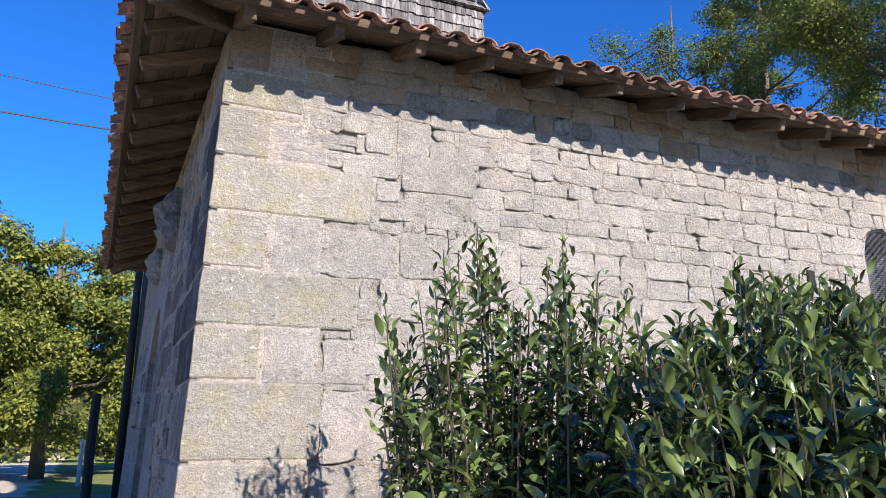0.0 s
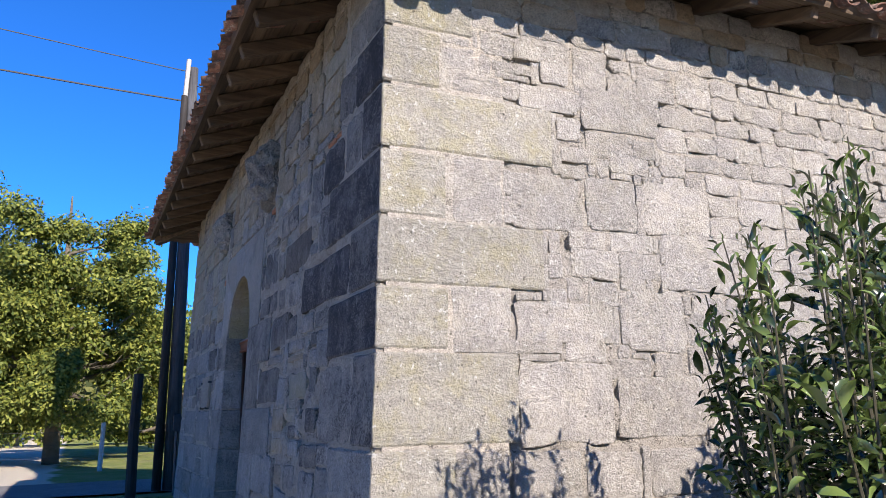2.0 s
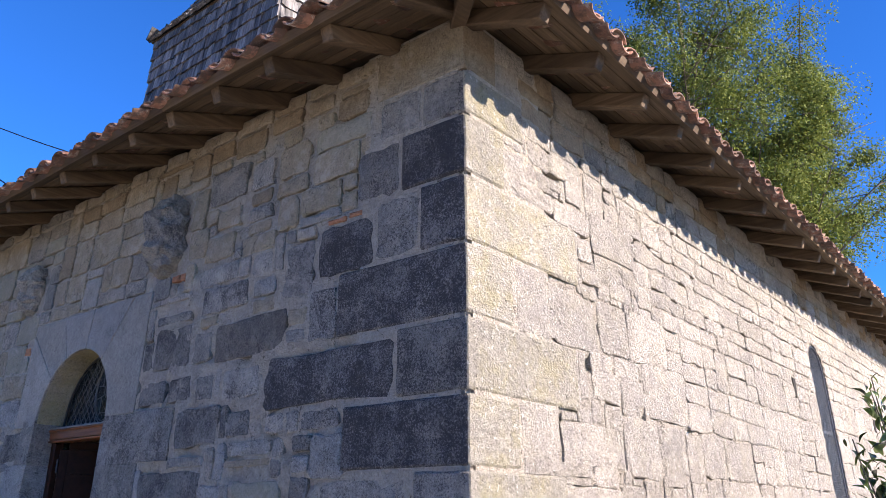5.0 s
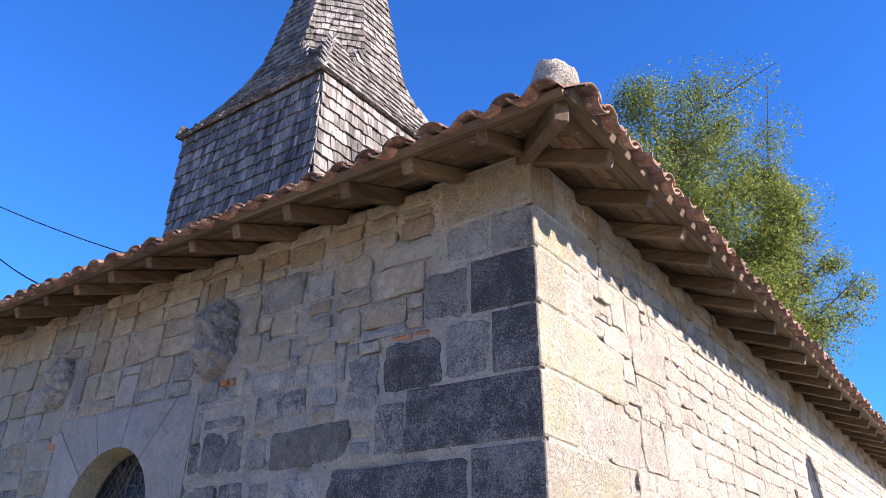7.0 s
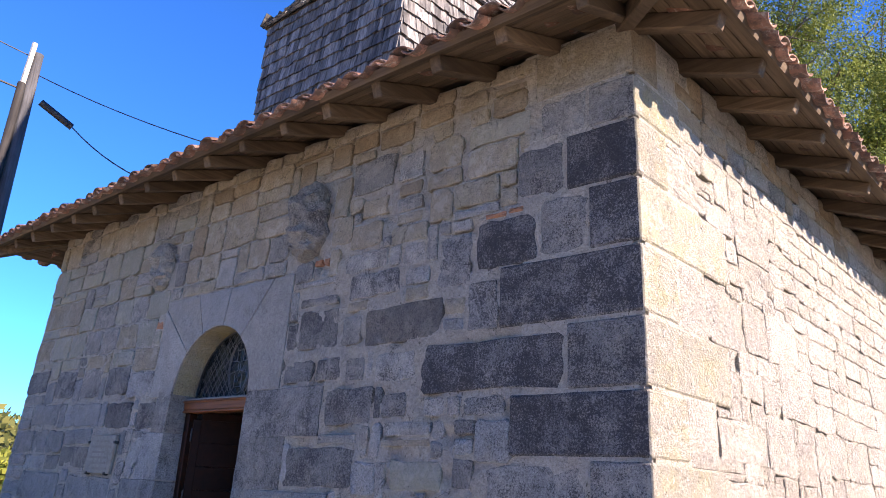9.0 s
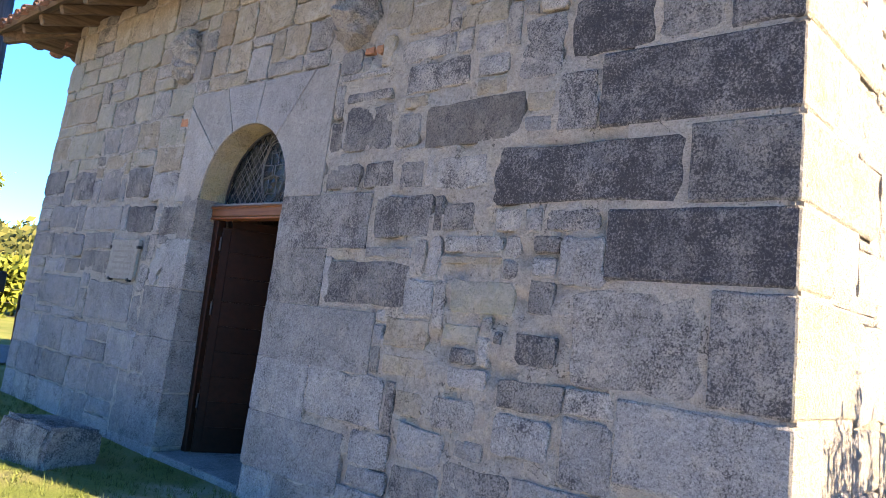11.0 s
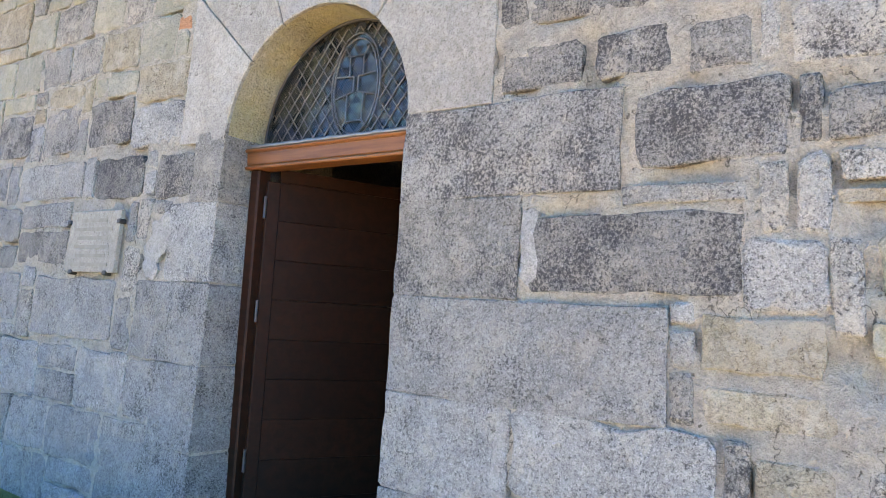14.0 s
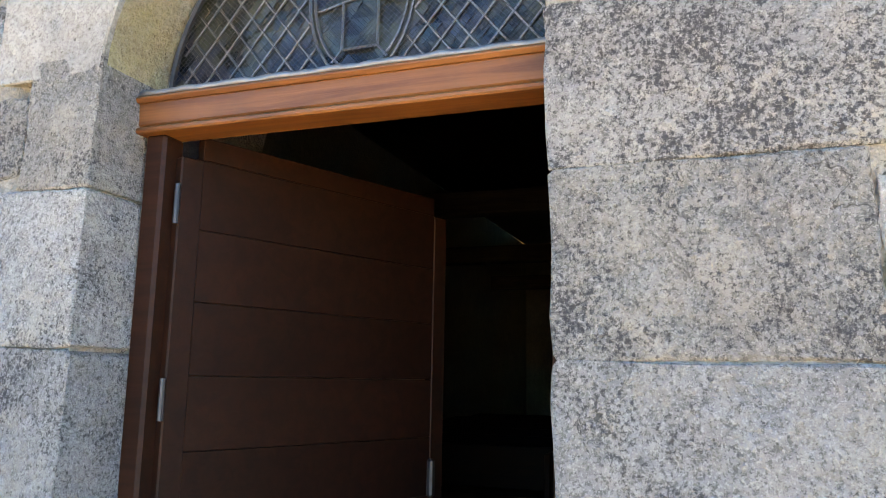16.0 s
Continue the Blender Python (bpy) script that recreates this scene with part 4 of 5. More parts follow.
def clad(p0, p1, q0, q1, rows, seed, parts=False):
    """Shingles over a face with the edges p0-p1 below and q0-q1 above."""
    global near_shingles
    rnd = random.Random(seed)
    for r in range(rows):
        f = r / rows
        a, b = p0.lerp(q0, f), p1.lerp(q1, f)
        up = (q0.lerp(q1, 0.5) - p0.lerp(p1, 0.5)).normalized()
        ax = (b - a).normalized()
        out = ax.cross(up).normalized()
        step = (q0.lerp(q1, 0.5) - p0.lerp(p1, 0.5)).length / rows
        L = (b - a).length
        s = -rnd.uniform(0, 0.06)
        if L < 0.12:
            continue
        while s < L - 0.02:
            k = rnd.randrange(4)
            w = (0.07, 0.085, 0.10, 0.115)[k]
            c = min(max(s + w / 2, 0.03), L - 0.03)
            m = Matrix((ax, -out, up)).transposed().to_4x4()
            m.translation = a + ax * c + out * rnd.uniform(0.004, 0.014) + up * rnd.uniform(-0.012, 0.012)
            m = m @ pose(0, 0, 0, rnd.uniform(-2, 1), rnd.uniform(-2.0, 2.0), rnd.uniform(-2.5, 2.5))
            if parts and near_shingles < 290:
                near_shingles += 1
                obj("shingle", shingle_shapes[k], tower, m=m)
            else:
                vs, fs = shingle(w - 0.006, step * 1.55, 0.036, rnd)
                shingle_bag.add([m @ Vector(v) for v in vs], fs)
            s += w
    return


def sq(half, z):
    return [Vector((AX + half * GX * x, AY + half * GY * y, z)) for x, y in ((-1, -1), (1, -1), (1, 1), (-1, 1))]


lo, hi = sq(TW / 2 + 0.03, TZ0), sq(TW / 2, TZ1)
for k in range(4):
    p0, p1, q0, q1 = lo[k], lo[(k + 1) % 4], hi[k], hi[(k + 1) % 4]
    if k in (0, 3):
        z = 5.9
        f = (z - TZ0) / (TZ1 - TZ0)
        clad(p0.lerp(q0, f), p1.lerp(q1, f), q0, q1, 9, 41 + k, k == 0 or near_shingles < 290)
        clad(p0, p1, p0.lerp(q0, f), p1.lerp(q1, f), 9, 51 + k)
    else:
        clad(p0, p1, q0, q1, 18, 41 + k)
APEX = Vector((AX, AY, 13.6))
SKIRT = TW / 2 + 0.05


def spire_ring(z):
    """Half width across the flats of the eight-sided spire at a height."""
    f = (z - TZ1) / (APEX.z - TZ1)
    return (SKIRT * 0.80) * (1 - f) ** 1.0 + 0.27 * math.exp(-(z - TZ1) / 0.55)


def octo(z):
    a = spire_ring(z)
    c = a * 0.4142 if z > TZ1 + 1.0 else a * (1 - (1 - 0.4142) * min(1, (z - TZ1) / 1.0 * 1.0))
    return [Vector((AX + x * GX, AY + y * GY, z)) for x, y in ((-c, -a), (c, -a), (a, -c), (a, c), (c, a), (-c, a), (-a, c), (-a, -c))]


levels = [TZ1 - 0.04, TZ1 + 0.3, TZ1 + 0.65, TZ1 + 1.05, TZ1 + 1.6, TZ1 + 2.4, TZ1 + 3.6, TZ1 + 5.0, APEX.z - 0.02]
core = Bag()
for z0, z1 in zip(levels, levels[1:]):
    a, b = octo(z0), octo(z1)
    for k in range(8):
        q = (k + 1) % 8
        core.add([a[k], a[q], b[q], b[k]], [(0, 1, 2, 3)])
        if k % 2 and z0 < TZ1 + 0.25:
            continue
        if (a[q] - a[k]).length > 0.05:
            clad(a[k], a[q], b[k], b[q], max(2, round((z1 - z0) / 0.13)), 60 + k + int(z0 * 10))
        elif (b[q] - b[k]).length > 0.05:
            clad(a[k], a[q] + (b[q] - b[k]) * 0.02, b[k], b[q], max(2, round((z1 - z0) / 0.13)), 60 + k)
obj("spire_core", mesh("spire_core", core.v, core.f, SHINGLE), tower)
# small broaches over the four corners of the square
for sx, sy in ((-1, -1), (1, -1), (1, 1), (-1, 1)):
    c = Vector((AX + sx * SKIRT * GX, AY + sy * SKIRT * GY, TZ1 - 0.03))
    top = Vector((AX + sx * SKIRT * 0.615 * GX, AY + sy * SKIRT * 0.615 * GY, TZ1 + 1.08))
    ex, ey = Vector((AX + sx * 0.25, c.y, c.z)), Vector((c.x, AY + sy * 0.25, c.z))
    faces = [(ex, c), (c, ey)] if sx * sy < 0 else [(c, ex), (ey, c)]
    for k, (a, b) in enumerate(faces):
        if (b - a).cross(top - a).dot(a - Vector((AX, AY, a.z))) < 0:
            a, b = b, a
        if sx < 0 and sy < 0:
            clad(a, b, top - (top - a) * 0.02, top - (top - b) * 0.02, 8, 90 + k)
    core2 = Bag()
    core2.add([c, ex, top, ey], [(0, 1, 2), (0, 2, 3)])
    obj("broach", mesh("broach", core2.v, core2.f, SHINGLE), tower)
soff = Bag()
a, b = sq(SKIRT, TZ1 - 0.05), sq(TW / 2 - 0.05, TZ1 - 0.05)
for k in range(4):
    q = (k + 1) % 4
    soff.add([a[k], a[q], b[q], b[k]], [(0, 1, 2, 3)])
obj("spire_soffit", mesh("spire_soffit", soff.v, soff.f, WOOD_X), tower)
tagged(obj("shingles", mesh("shingles", shingle_bag.v, shingle_bag.f, SHINGLE), tower), kind="stuff")

# ---- doorway ----
YR, YL = fp(DOOR[0], 1.2, 0).y, fp(DOOR[1], 1.2, 0).y
DX = 0.78            # face of the door frame
frame_d = empty("door_1", "dark wooden church door standing open inwards, with moulded transom", "door", kind="structure")
transom = part("transom", box((0.10, YL - YR + 0.05, 0.10), Matrix.Translation((DX + 0.035, (YL + YR) / 2, 2.197)), 0.008), TRANSOM_WOOD, frame_d, "varnished brown transom beam")
part("transom_lip", box((0.12, YL - YR + 0.05, 0.018), Matrix.Translation((DX + 0.035, (YL + YR) / 2, 2.136)), 0.005), TRANSOM_WOOD, transom)
part("transom_moulding", box((0.125, YL - YR + 0.05, 0.022), Matrix.Translation((DX + 0.03, (YL + YR) / 2, 2.232)), 0.009), TRANSOM_WOOD, transom)
obj("drip_edge", mesh("drip_edge", *tube([(DX - 0.01 + 0.002 * math.sin(k * 2.1), YR - 0.02 + (YL - YR + 0.04) * k / 40, 2.252 + 0.002 * math.sin(k * 1.3)) for k in range(41)], [0.011 + 0.0015 * (k % 2) for k in range(41)], 7), LEAD, True), transom, "lead strip on the transom")
for y, n in ((YL - 0.035, "frame_post"), (YR + 0.02, "frame_post")):
    part(n, box((0.09, 0.075, 2.05), Matrix.Translation((DX + 0.05, y, 1.105)), 0.01), DOOR_WOOD, frame_d)
hinge, edge = Vector((DX + 0.06, YL - 0.085, 0)), Vector((1.90, 10.07, 0))
dirn = (edge - hinge).normalized()
leaf_m = Matrix((dirn, Vector((0, 0, 1)).cross(dirn), Vector((0, 0, 1)))).transposed().to_4x4()
leaf_m.translation = hinge
z = 0.11
k = 0
while z < 2.11:
    h = min(0.218, 2.145 - z)
    part("door_board", box((1.04, 0.034, h - 0.0012), leaf_m @ Matrix.Translation((0.59, 0, z + h / 2)), 0.002), DOOR_WOOD, frame_d)
    z += 0.218
for x in (0.035, 1.145):
    stile = part("door_stile", box((0.075, 0.042, 1.96), leaf_m @ Matrix.Translation((x, 0, 1.09)), 0.005), DOOR_WOOD, frame_d)
for z in (0.55, 1.35, 1.92):
    vs, fs = tube([leaf_m @ Vector((-0.012, -0.025, z - 0.06)), leaf_m @ Vector((-0.012, -0.025, z + 0.06))], [0.009, 0.009], 8)
    obj("hinge", mesh("hinge", vs, fs, IRON), stile, "iron hinge")
part("door_handle", box((0.03, 0.03, 0.14), leaf_m @ Matrix.Translation((1.1, -0.035, 1.05)), 0.008), IRON, stile)
tagged(part("threshold", box((0.95, YL - YR + 0.02, 0.10), Matrix.Translation((1.0, (YL + YR) / 2, 0.06)), 0.015), TONE["L"]), "worn grey stone threshold", "threshold", kind="structure")

for s0, s1 in ((DOOR[0] - 0.10, DOOR[0] - 0.006), (DOOR[1] + 0.006, DOOR[1] + 0.10)):
    vs = [fp(s, z, d) for z in (0.12, 2.27) for s, d in ((s0, -0.012), (s1, -0.012), (s1, -0.26), (s0, -0.26))]
    obj("jamb_mortar", mesh("jamb_mortar", vs, [(0, 1, 2, 3), (4, 5, 6, 7), (0, 1, 5, 4), (1, 2, 6, 5), (2, 3, 7, 6), (3, 0, 4, 7)], MORTAR_F), wall_west)

# leaded fanlight
fan = empty("window_1", "half-round leaded glass fanlight with an oval medallion behind wire mesh", "window", kind="structure")
FX = DX + 0.13
fc, fr = (YL + YR) / 2, (YL - YR) / 2
zc = DOOR[3]
FZ = 2.258


def inside(y, z):
    return z > FZ and (z < zc and abs(y - fc) < fr or math.hypot(y - fc, z - zc) < fr)


def clip_segment(a, b):
    n = 60
    pts = [(a[0] + (b[0] - a[0]) * k / n, a[1] + (b[1] - a[1]) * k / n) for k in range(n + 1)]
    ok = [p for p in pts if inside(*p)]
    return (ok[0], ok[-1]) if len(ok) > 2 else None


gl, came, wires = Bag(), Bag(), Bag()
pitch = 0.084
ov = (fc + 0.0, FZ + 0.30, 0.172, 0.285)
for i in range(-18, 19):
    for j in range(-18, 19):
        y, z = fc + (i - j) * pitch / 2, FZ + (i + j) * pitch * 0.62
        if inside(y, z) or inside(y + 0.04, z) or inside(y - 0.04, z) or inside(y, z + 0.05):
            t = rnd.uniform(-0.004, 0.004)
            gl.add([(FX + t, y - pitch / 2, z), (FX - t, y, z - pitch * 0.62), (FX + t, y + pitch / 2, z), (FX - t, y, z + pitch * 0.62)], [(0, 1, 2, 3)])
for k in range(-22, 23):
    for sgn in (1, -1):
        seg = clip_segment((fc + k * pitch - 1.0, FZ - sgn * 1.24 + 0.001), (fc + k * pitch + 1.0, FZ + sgn * 1.24 + 0.001))
        if seg:
            (y0, z0), (y1, z1) = seg
            run = []
            for q in range(41):
                y, z = y0 + (y1 - y0) * q / 40, z0 + (z1 - z0) * q / 40
                out = ((y - ov[0]) / ov[2]) ** 2 + ((z - ov[1]) / ov[3]) ** 2 > 1
                if out:
                    run.append((FX - 0.006, y, z))
                if (not out or q == 40) and len(run) > 1:
                    came.add(*tube([run[0], run[-1]], [0.0042, 0.0042], 5))
                if not out:
                    run = []
for rad in (1.0, 0.9):
    pts = [(FX - 0.010, ov[0] + ov[2] * rad * math.cos(w), ov[1] + ov[3] * rad * math.sin(w)) for w in [2 * math.pi * k / 28 for k in range(29)]]
    pts = [p for p in pts if inside(p[1], p[2])]
    if len(pts) > 3:
        came.add(*tube(pts, [0.005] * len(pts), 5))
for y0, z0, y1, z1 in [(-0.07, 0.10, 0.07, 0.10), (-0.07, 0.10, -0.07, 0.26), (0.07, 0.10, 0.07, 0.26), (-0.17, 0.24, -0.02, 0.27), (0.17, 0.24, 0.02, 0.27), (-0.02, 0.27, -0.02, 0.36), (0.02, 0.27, 0.02, 0.36), (-0.17, 0.37, -0.02, 0.36), (0.17, 0.37, 0.02, 0.36), (-0.06, 0.36, -0.06, 0.48), (0.06, 0.36, 0.06, 0.48), (-0.06, 0.48, 0.06, 0.48), (-0.06, 0.48, -0.10, 0.53), (0.06, 0.48, 0.10, 0.53), (-0.07, 0.10, -0.11, 0.06), (0.07, 0.10, 0.11, 0.06)]:
    came.add(*tube([(FX - 0.011, fc + 0.82 * y0, FZ + 0.92 * z0 + 0.02), (FX - 0.011, fc + 0.82 * y1, FZ + 0.92 * z1 + 0.02)], [0.0045, 0.0045], 5))
panes = obj("pane", mesh("pane", gl.v, gl.f, GLASS), fan, "bluish old glass lozenges")
obj("lead_cames", mesh("lead_cames", came.v, came.f, LEAD), panes)
wp = 0.017
for k in range(-80, 81):
    for sgn in (1, -1):
        seg = clip_segment((fc + k * wp - 1.0, FZ - sgn * 1.0), (fc + k * wp + 1.0, FZ + sgn * 1.0))
        if seg:
            (y0, z0), (y1, z1) = seg
            wires.add(*tube([(FX - 0.045, y0, z0), (FX - 0.045, y1, z1)], [0.0009, 0.0009], 3, False))
obj("wire_mesh", mesh("wire_mesh", wires.v, wires.f, IRON), fan, "fine rusty wire mesh")
ring = [(FX - 0.04, fc + (fr - 0.006) * math.cos(w), zc + (fr - 0.006) * math.sin(w)) for w in [math.pi * k / 24 for k in range(25)]]
ring = [(FX - 0.04, fc + fr - 0.006, FZ)] + ring + [(FX - 0.04, fc - fr + 0.006, FZ)]
obj("mesh_frame", mesh("mesh_frame", *tube(ring, [0.011] * len(ring), 6), IRON), fan)

soffit_v = Bag()
for k in range(24):
    w0, w1 = math.pi * k / 24, math.pi * (k + 1) / 24
    cs, rr = (DOOR[0] + DOOR[1]) / 2, (DOOR[1] - DOOR[0]) / 2 - 0.004
    q = [fp(cs + rr * math.cos(w), DOOR[3] + rr * math.sin(w), d) for w in (w0, w1) for d in (-0.012, -0.26)]
    soffit_v.add([q[0], q[1], q[3], q[2]], [(0, 1, 2, 3)])
obj("arch_soffit", mesh("arch_soffit", soffit_v.v, soffit_v.f, ARCH_OCHRE, True), wall_west, "ochre lichened underside of the arch")

# ---- south window ----
win = empty("window_2", "tall narrow arched church window with wire grille", "window", kind="structure")
a, b, sill, spring = WIN
wv, wires = Bag(), Bag()
n = 16
pts = [(a + (b - a) * k / n) for k in range(n + 1)]
for s0, s1 in zip(pts, pts[1:]):
    wv.add([sp(s0, sill, -0.32), sp(s1, sill, -0.32), sp(s1, arch(WIN, s1), -0.32), sp(s0, arch(WIN, s0), -0.32)], [(0, 1, 2, 3)])
obj("pane", mesh("pane", wv.v, wv.f, DIM_PANE), win)
rim = [(a, sill)] + [(s, arch(WIN, s)) for s in pts] + [(b, sill)]
grille_frame = obj("window_frame", mesh("window_frame", *tube([sp(s, z, -0.03) for s, z in rim], [0.014] * len(rim), 6), IRON), win, "dark iron grille frame")
for k in range(1, 30):
    s = a + (b - a) * k / 30
    wires.add(*tube([sp(s, sill, -0.03), sp(s, arch(WIN, s), -0.03)], [0.0018] * 2, 4, False))
for k in range(80):
    z = sill + 0.025 * k
    if z < spring:
        wires.add(*tube([sp(a, z, -0.03), sp(b, z, -0.03)], [0.0018] * 2, 4, False))
obj("wire_grille", mesh("wire_grille", wires.v, wires.f, LEAD), grille_frame)
part("saddle_bar", box((b - a, 0.03, 0.035), Matrix.Translation(sp((a + b) / 2, 2.5, -0.05))), LEAD, win)

# put-log holes in the south wall: flush plates, the shade painted near-black
for s, z, w, h in [(6.05, 2.80, 0.11, 0.22), (9.95, 2.72, 0.14, 0.20)]:
    tagged(part("putlog_hole", box((w, 0.03, h), Matrix.Translation(sp(s + w / 2, z + h / 2, -0.01)), 0.01), DARK), "small near-black plate painted as the shade of a square hole in the stone wall", "wall hole", "holes in the wall", "structure")

# ---- plaque, corbels, stone block ----
plaque = empty("plaque", "pale carved stone plaque held by iron clips on the facade", "plaque")
pc = fp(6.28, 1.71, 0.02)
pm = Matrix.Translation(pc) @ pose(0, 0, 0, 0, math.degrees(math.atan(BAT)), 0)
slab = part("slab", box((0.035, 0.57, 0.385), pm, 0.004), MARBLE, plaque)
for k, w in enumerate((0.30, 0.44, 0.36, 0.40, 0.34, 0.42)):
    part("text_line", box((0.004, w, 0.022), pm @ Matrix.Translation((-0.018, 0.0, 0.13 - 0.055 * k))), LETTER, slab, "line of worn illegible carved lettering")
for y, z in ((0.285, 0.12), (-0.285, 0.12), (0.2, -0.195), (-0.2, -0.195)):
    part("clip", box((0.05, 0.035, 0.03), pm @ Matrix.Translation((-0.006, y, z)), 0.006), IRON, slab)
def carved(p, k, seed):
    """A weather-worn carved corbel: one rounded mass with swellings and hollows."""
    bm = bmesh.new()
    rnd = random.Random(seed)
    bmesh.ops.create_icosphere(bm, subdivisions=6, radius=1.0)
    swell = [(0.0, 0.10, 0.12, 0.10), (0.0, -0.15, 0.10, 0.08), (0.0, -0.31, 0.14, 0.06), (0.0, 0.30, 0.14, 0.05), (0.0, 0.0, 0.07, 0.04)]
    for j in range(12):
        side = 1 if j % 2 else -1
        swell.append((side * rnd.uniform(0.12, 0.2), rnd.uniform(-0.3, 0.28), rnd.uniform(0.035, 0.06), rnd.uniform(0.035, 0.06)))
    for v in bm.verts:
        d = v.co.copy()
        y, z = 0.22 * math.copysign(abs(d.y) ** 0.8, d.y), 0.36 * math.copysign(abs(d.z) ** 0.75, d.z)
        out = 0.10 * max(0.0, -d.x) ** 0.7
        for cy, cz, w, h in swell:
            out += 1.5 * h * max(0.0, -d.x) * math.exp(-((y - cy) ** 2 + (z - cz) ** 2) / (w * w))
        c = Vector((-out if d.x < 0 else 0.08 * d.x, y * (1 + 0.25 * noise.noise((z * 9, seed, 0))), z))
        c += noise.noise_vector(c * 11.0 + Vector((seed, 0, 0))) * 0.04 + noise.noise_vector(c * 34.0) * 0.012
        v.co = p + c * k
    return part("corbel", bm, TONE["M"], None, "", True)


for s, z, k, seed in ((3.21, 3.72, 1.0, 3), (5.78, 3.70, 0.74, 8)):
    tagged(carved(fp(s, z, 0.0), k, seed), "weather-worn carved stone corbel projecting from the facade", "corbel", "corbels over the door")


def rough_block(name, size, m, material, seed):
    bm = bmesh.new()
    bmesh.ops.create_cube(bm, size=1.0)
    bmesh.ops.bevel(bm, geom=bm.edges[:], offset=0.06, segments=2, affect="EDGES")
    bmesh.ops.subdivide_edges(bm, edges=[e for e in bm.edges if e.calc_length() > 0.3], cuts=5, use_grid_fill=True)
    for v in bm.verts:
        c = Vector((v.co.x * size[0], v.co.y * size[1], v.co.z * size[2]))
        c += noise.noise_vector(c * 4.0 + Vector((seed, 0, 0))) * 0.035 + noise.noise_vector(c * 14.0) * 0.012
        v.co = m @ c
    return part(name, bm, material)


tagged(rough_block("stone_block", (0.48, 0.62, 0.5), pose(-0.27, 10.75, 0.10, 3, 5, 14), TONE["E"], 2.2), "rough mossy grey stone block on the grass by the wall", "stone block")

# ---- interior seen through the door ----
def bench(x, y):
    e = empty("pew", "dark wooden church pew with a plank seat", "pew", "pews in the nave")
    e.location = (x, y, 0.08)
    part("seat", box((0.34, 2.2, 0.04), Matrix.Translation((0, 0, 0.44)), 0.006), DOOR_WOOD, e)
    part("backrest", box((0.035, 2.2, 0.3), Matrix.Translation((0.18, 0, 0.72)), 0.006), DOOR_WOOD, e)
    for yy in (-1.07, 1.07):
        part("pew_end", box((0.42, 0.045, 0.86), Matrix.Translation((0.02, yy, 0.43)), 0.01), DOOR_WOOD, e)
    return e


pew = bench(4.4, 11.2)
for k in range(1, 6):
    copy_thing(pew, Matrix.Translation((4.4 + 1.0 * k, 11.2, 0.08)))
plain_wall("wall_inner_north", 1.7, XE - THICK - 0.02, YN - THICK - 0.05, YN - THICK - 0.004, 0.08, TOP, PLASTER, "aged beige plaster inside the nave")
plain_wall("wall_inner_east", XE - THICK - 0.05, XE - THICK - 0.004, CY + 1.1, YN - THICK - 0.06, 0.08, TOP, PLASTER, "aged beige plaster at the end of the nave")
for k in range(4):
    x = 3.4 + 3.4 * k
    tagged(part("tie_beam", box((0.22, LF - 1.9, 0.26), Matrix.Translation((x, (CY + YN) / 2, 3.3)), 0.02), WOOD_Y), "heavy dark oak tie beam across the nave", "beam", "tie beams", "structure")
tagged(part("ceiling", box((LS - 2 * THICK - 0.1, LF - 2 * THICK - 0.1, 0.05), Matrix.Translation(((CX + XE) / 2, (CY + YN) / 2, TOP + 0.03))), DOOR_WOOD), "dark boarded ceiling of the nave", "ceiling", kind="structure")

# ---- poles, wires, fence, hut ----
PX, PY = 0.86, 18.1
pole = empty("utility_pole", "weathered wooden utility pole doubled by a dark stay post", "utility pole", at=(0, 0, 0))
shaft = obj("shaft", mesh("shaft", *tube([(PX, PY, -0.3), (PX + 0.02, PY, 4), (PX + 0.05, PY, 9.0)], [0.145, 0.13, 0.095], 12), WOOD_POST, True), pole)
obj("stay_post", mesh("stay_post", *tube([(PX - 0.26, PY - 0.05, -0.3), (PX - 0.2, PY - 0.05, 4), (PX - 0.12, PY - 0.04, 8.3)], [0.095, 0.085, 0.07], 10), TARRED, True), pole, "dark leaning stay post")
obj("conduit", mesh("conduit", *tube([(PX - 0.12, PY - 0.05, 8.1), (PX - 0.07, PY - 0.08, 9.15)], [0.05, 0.05], 8), CONCRETE), shaft, "pale metal top bracket")
obj("junction_box", mesh("junction_box", *tube([(PX + 0.25, PY - 0.1, 8.05), (PX + 0.85, PY - 0.2, 7.75)], [0.07, 0.07], 8), CABLE), shaft, "black cable splice sleeve")


def wire(p, q, sag, r=0.012):
    pts = []
    for k in range(13):
        f = k / 12
        v = Vector(p).lerp(Vector(q), f)
        v.z -= sag * 4 * f * (1 - f)
        pts.append(v)
    tagged(obj("overhead_wire", mesh("overhead_wire", *tube(pts, [r] * 13, 5), CABLE)), "thin black overhead power cable", "cable", "overhead cables")


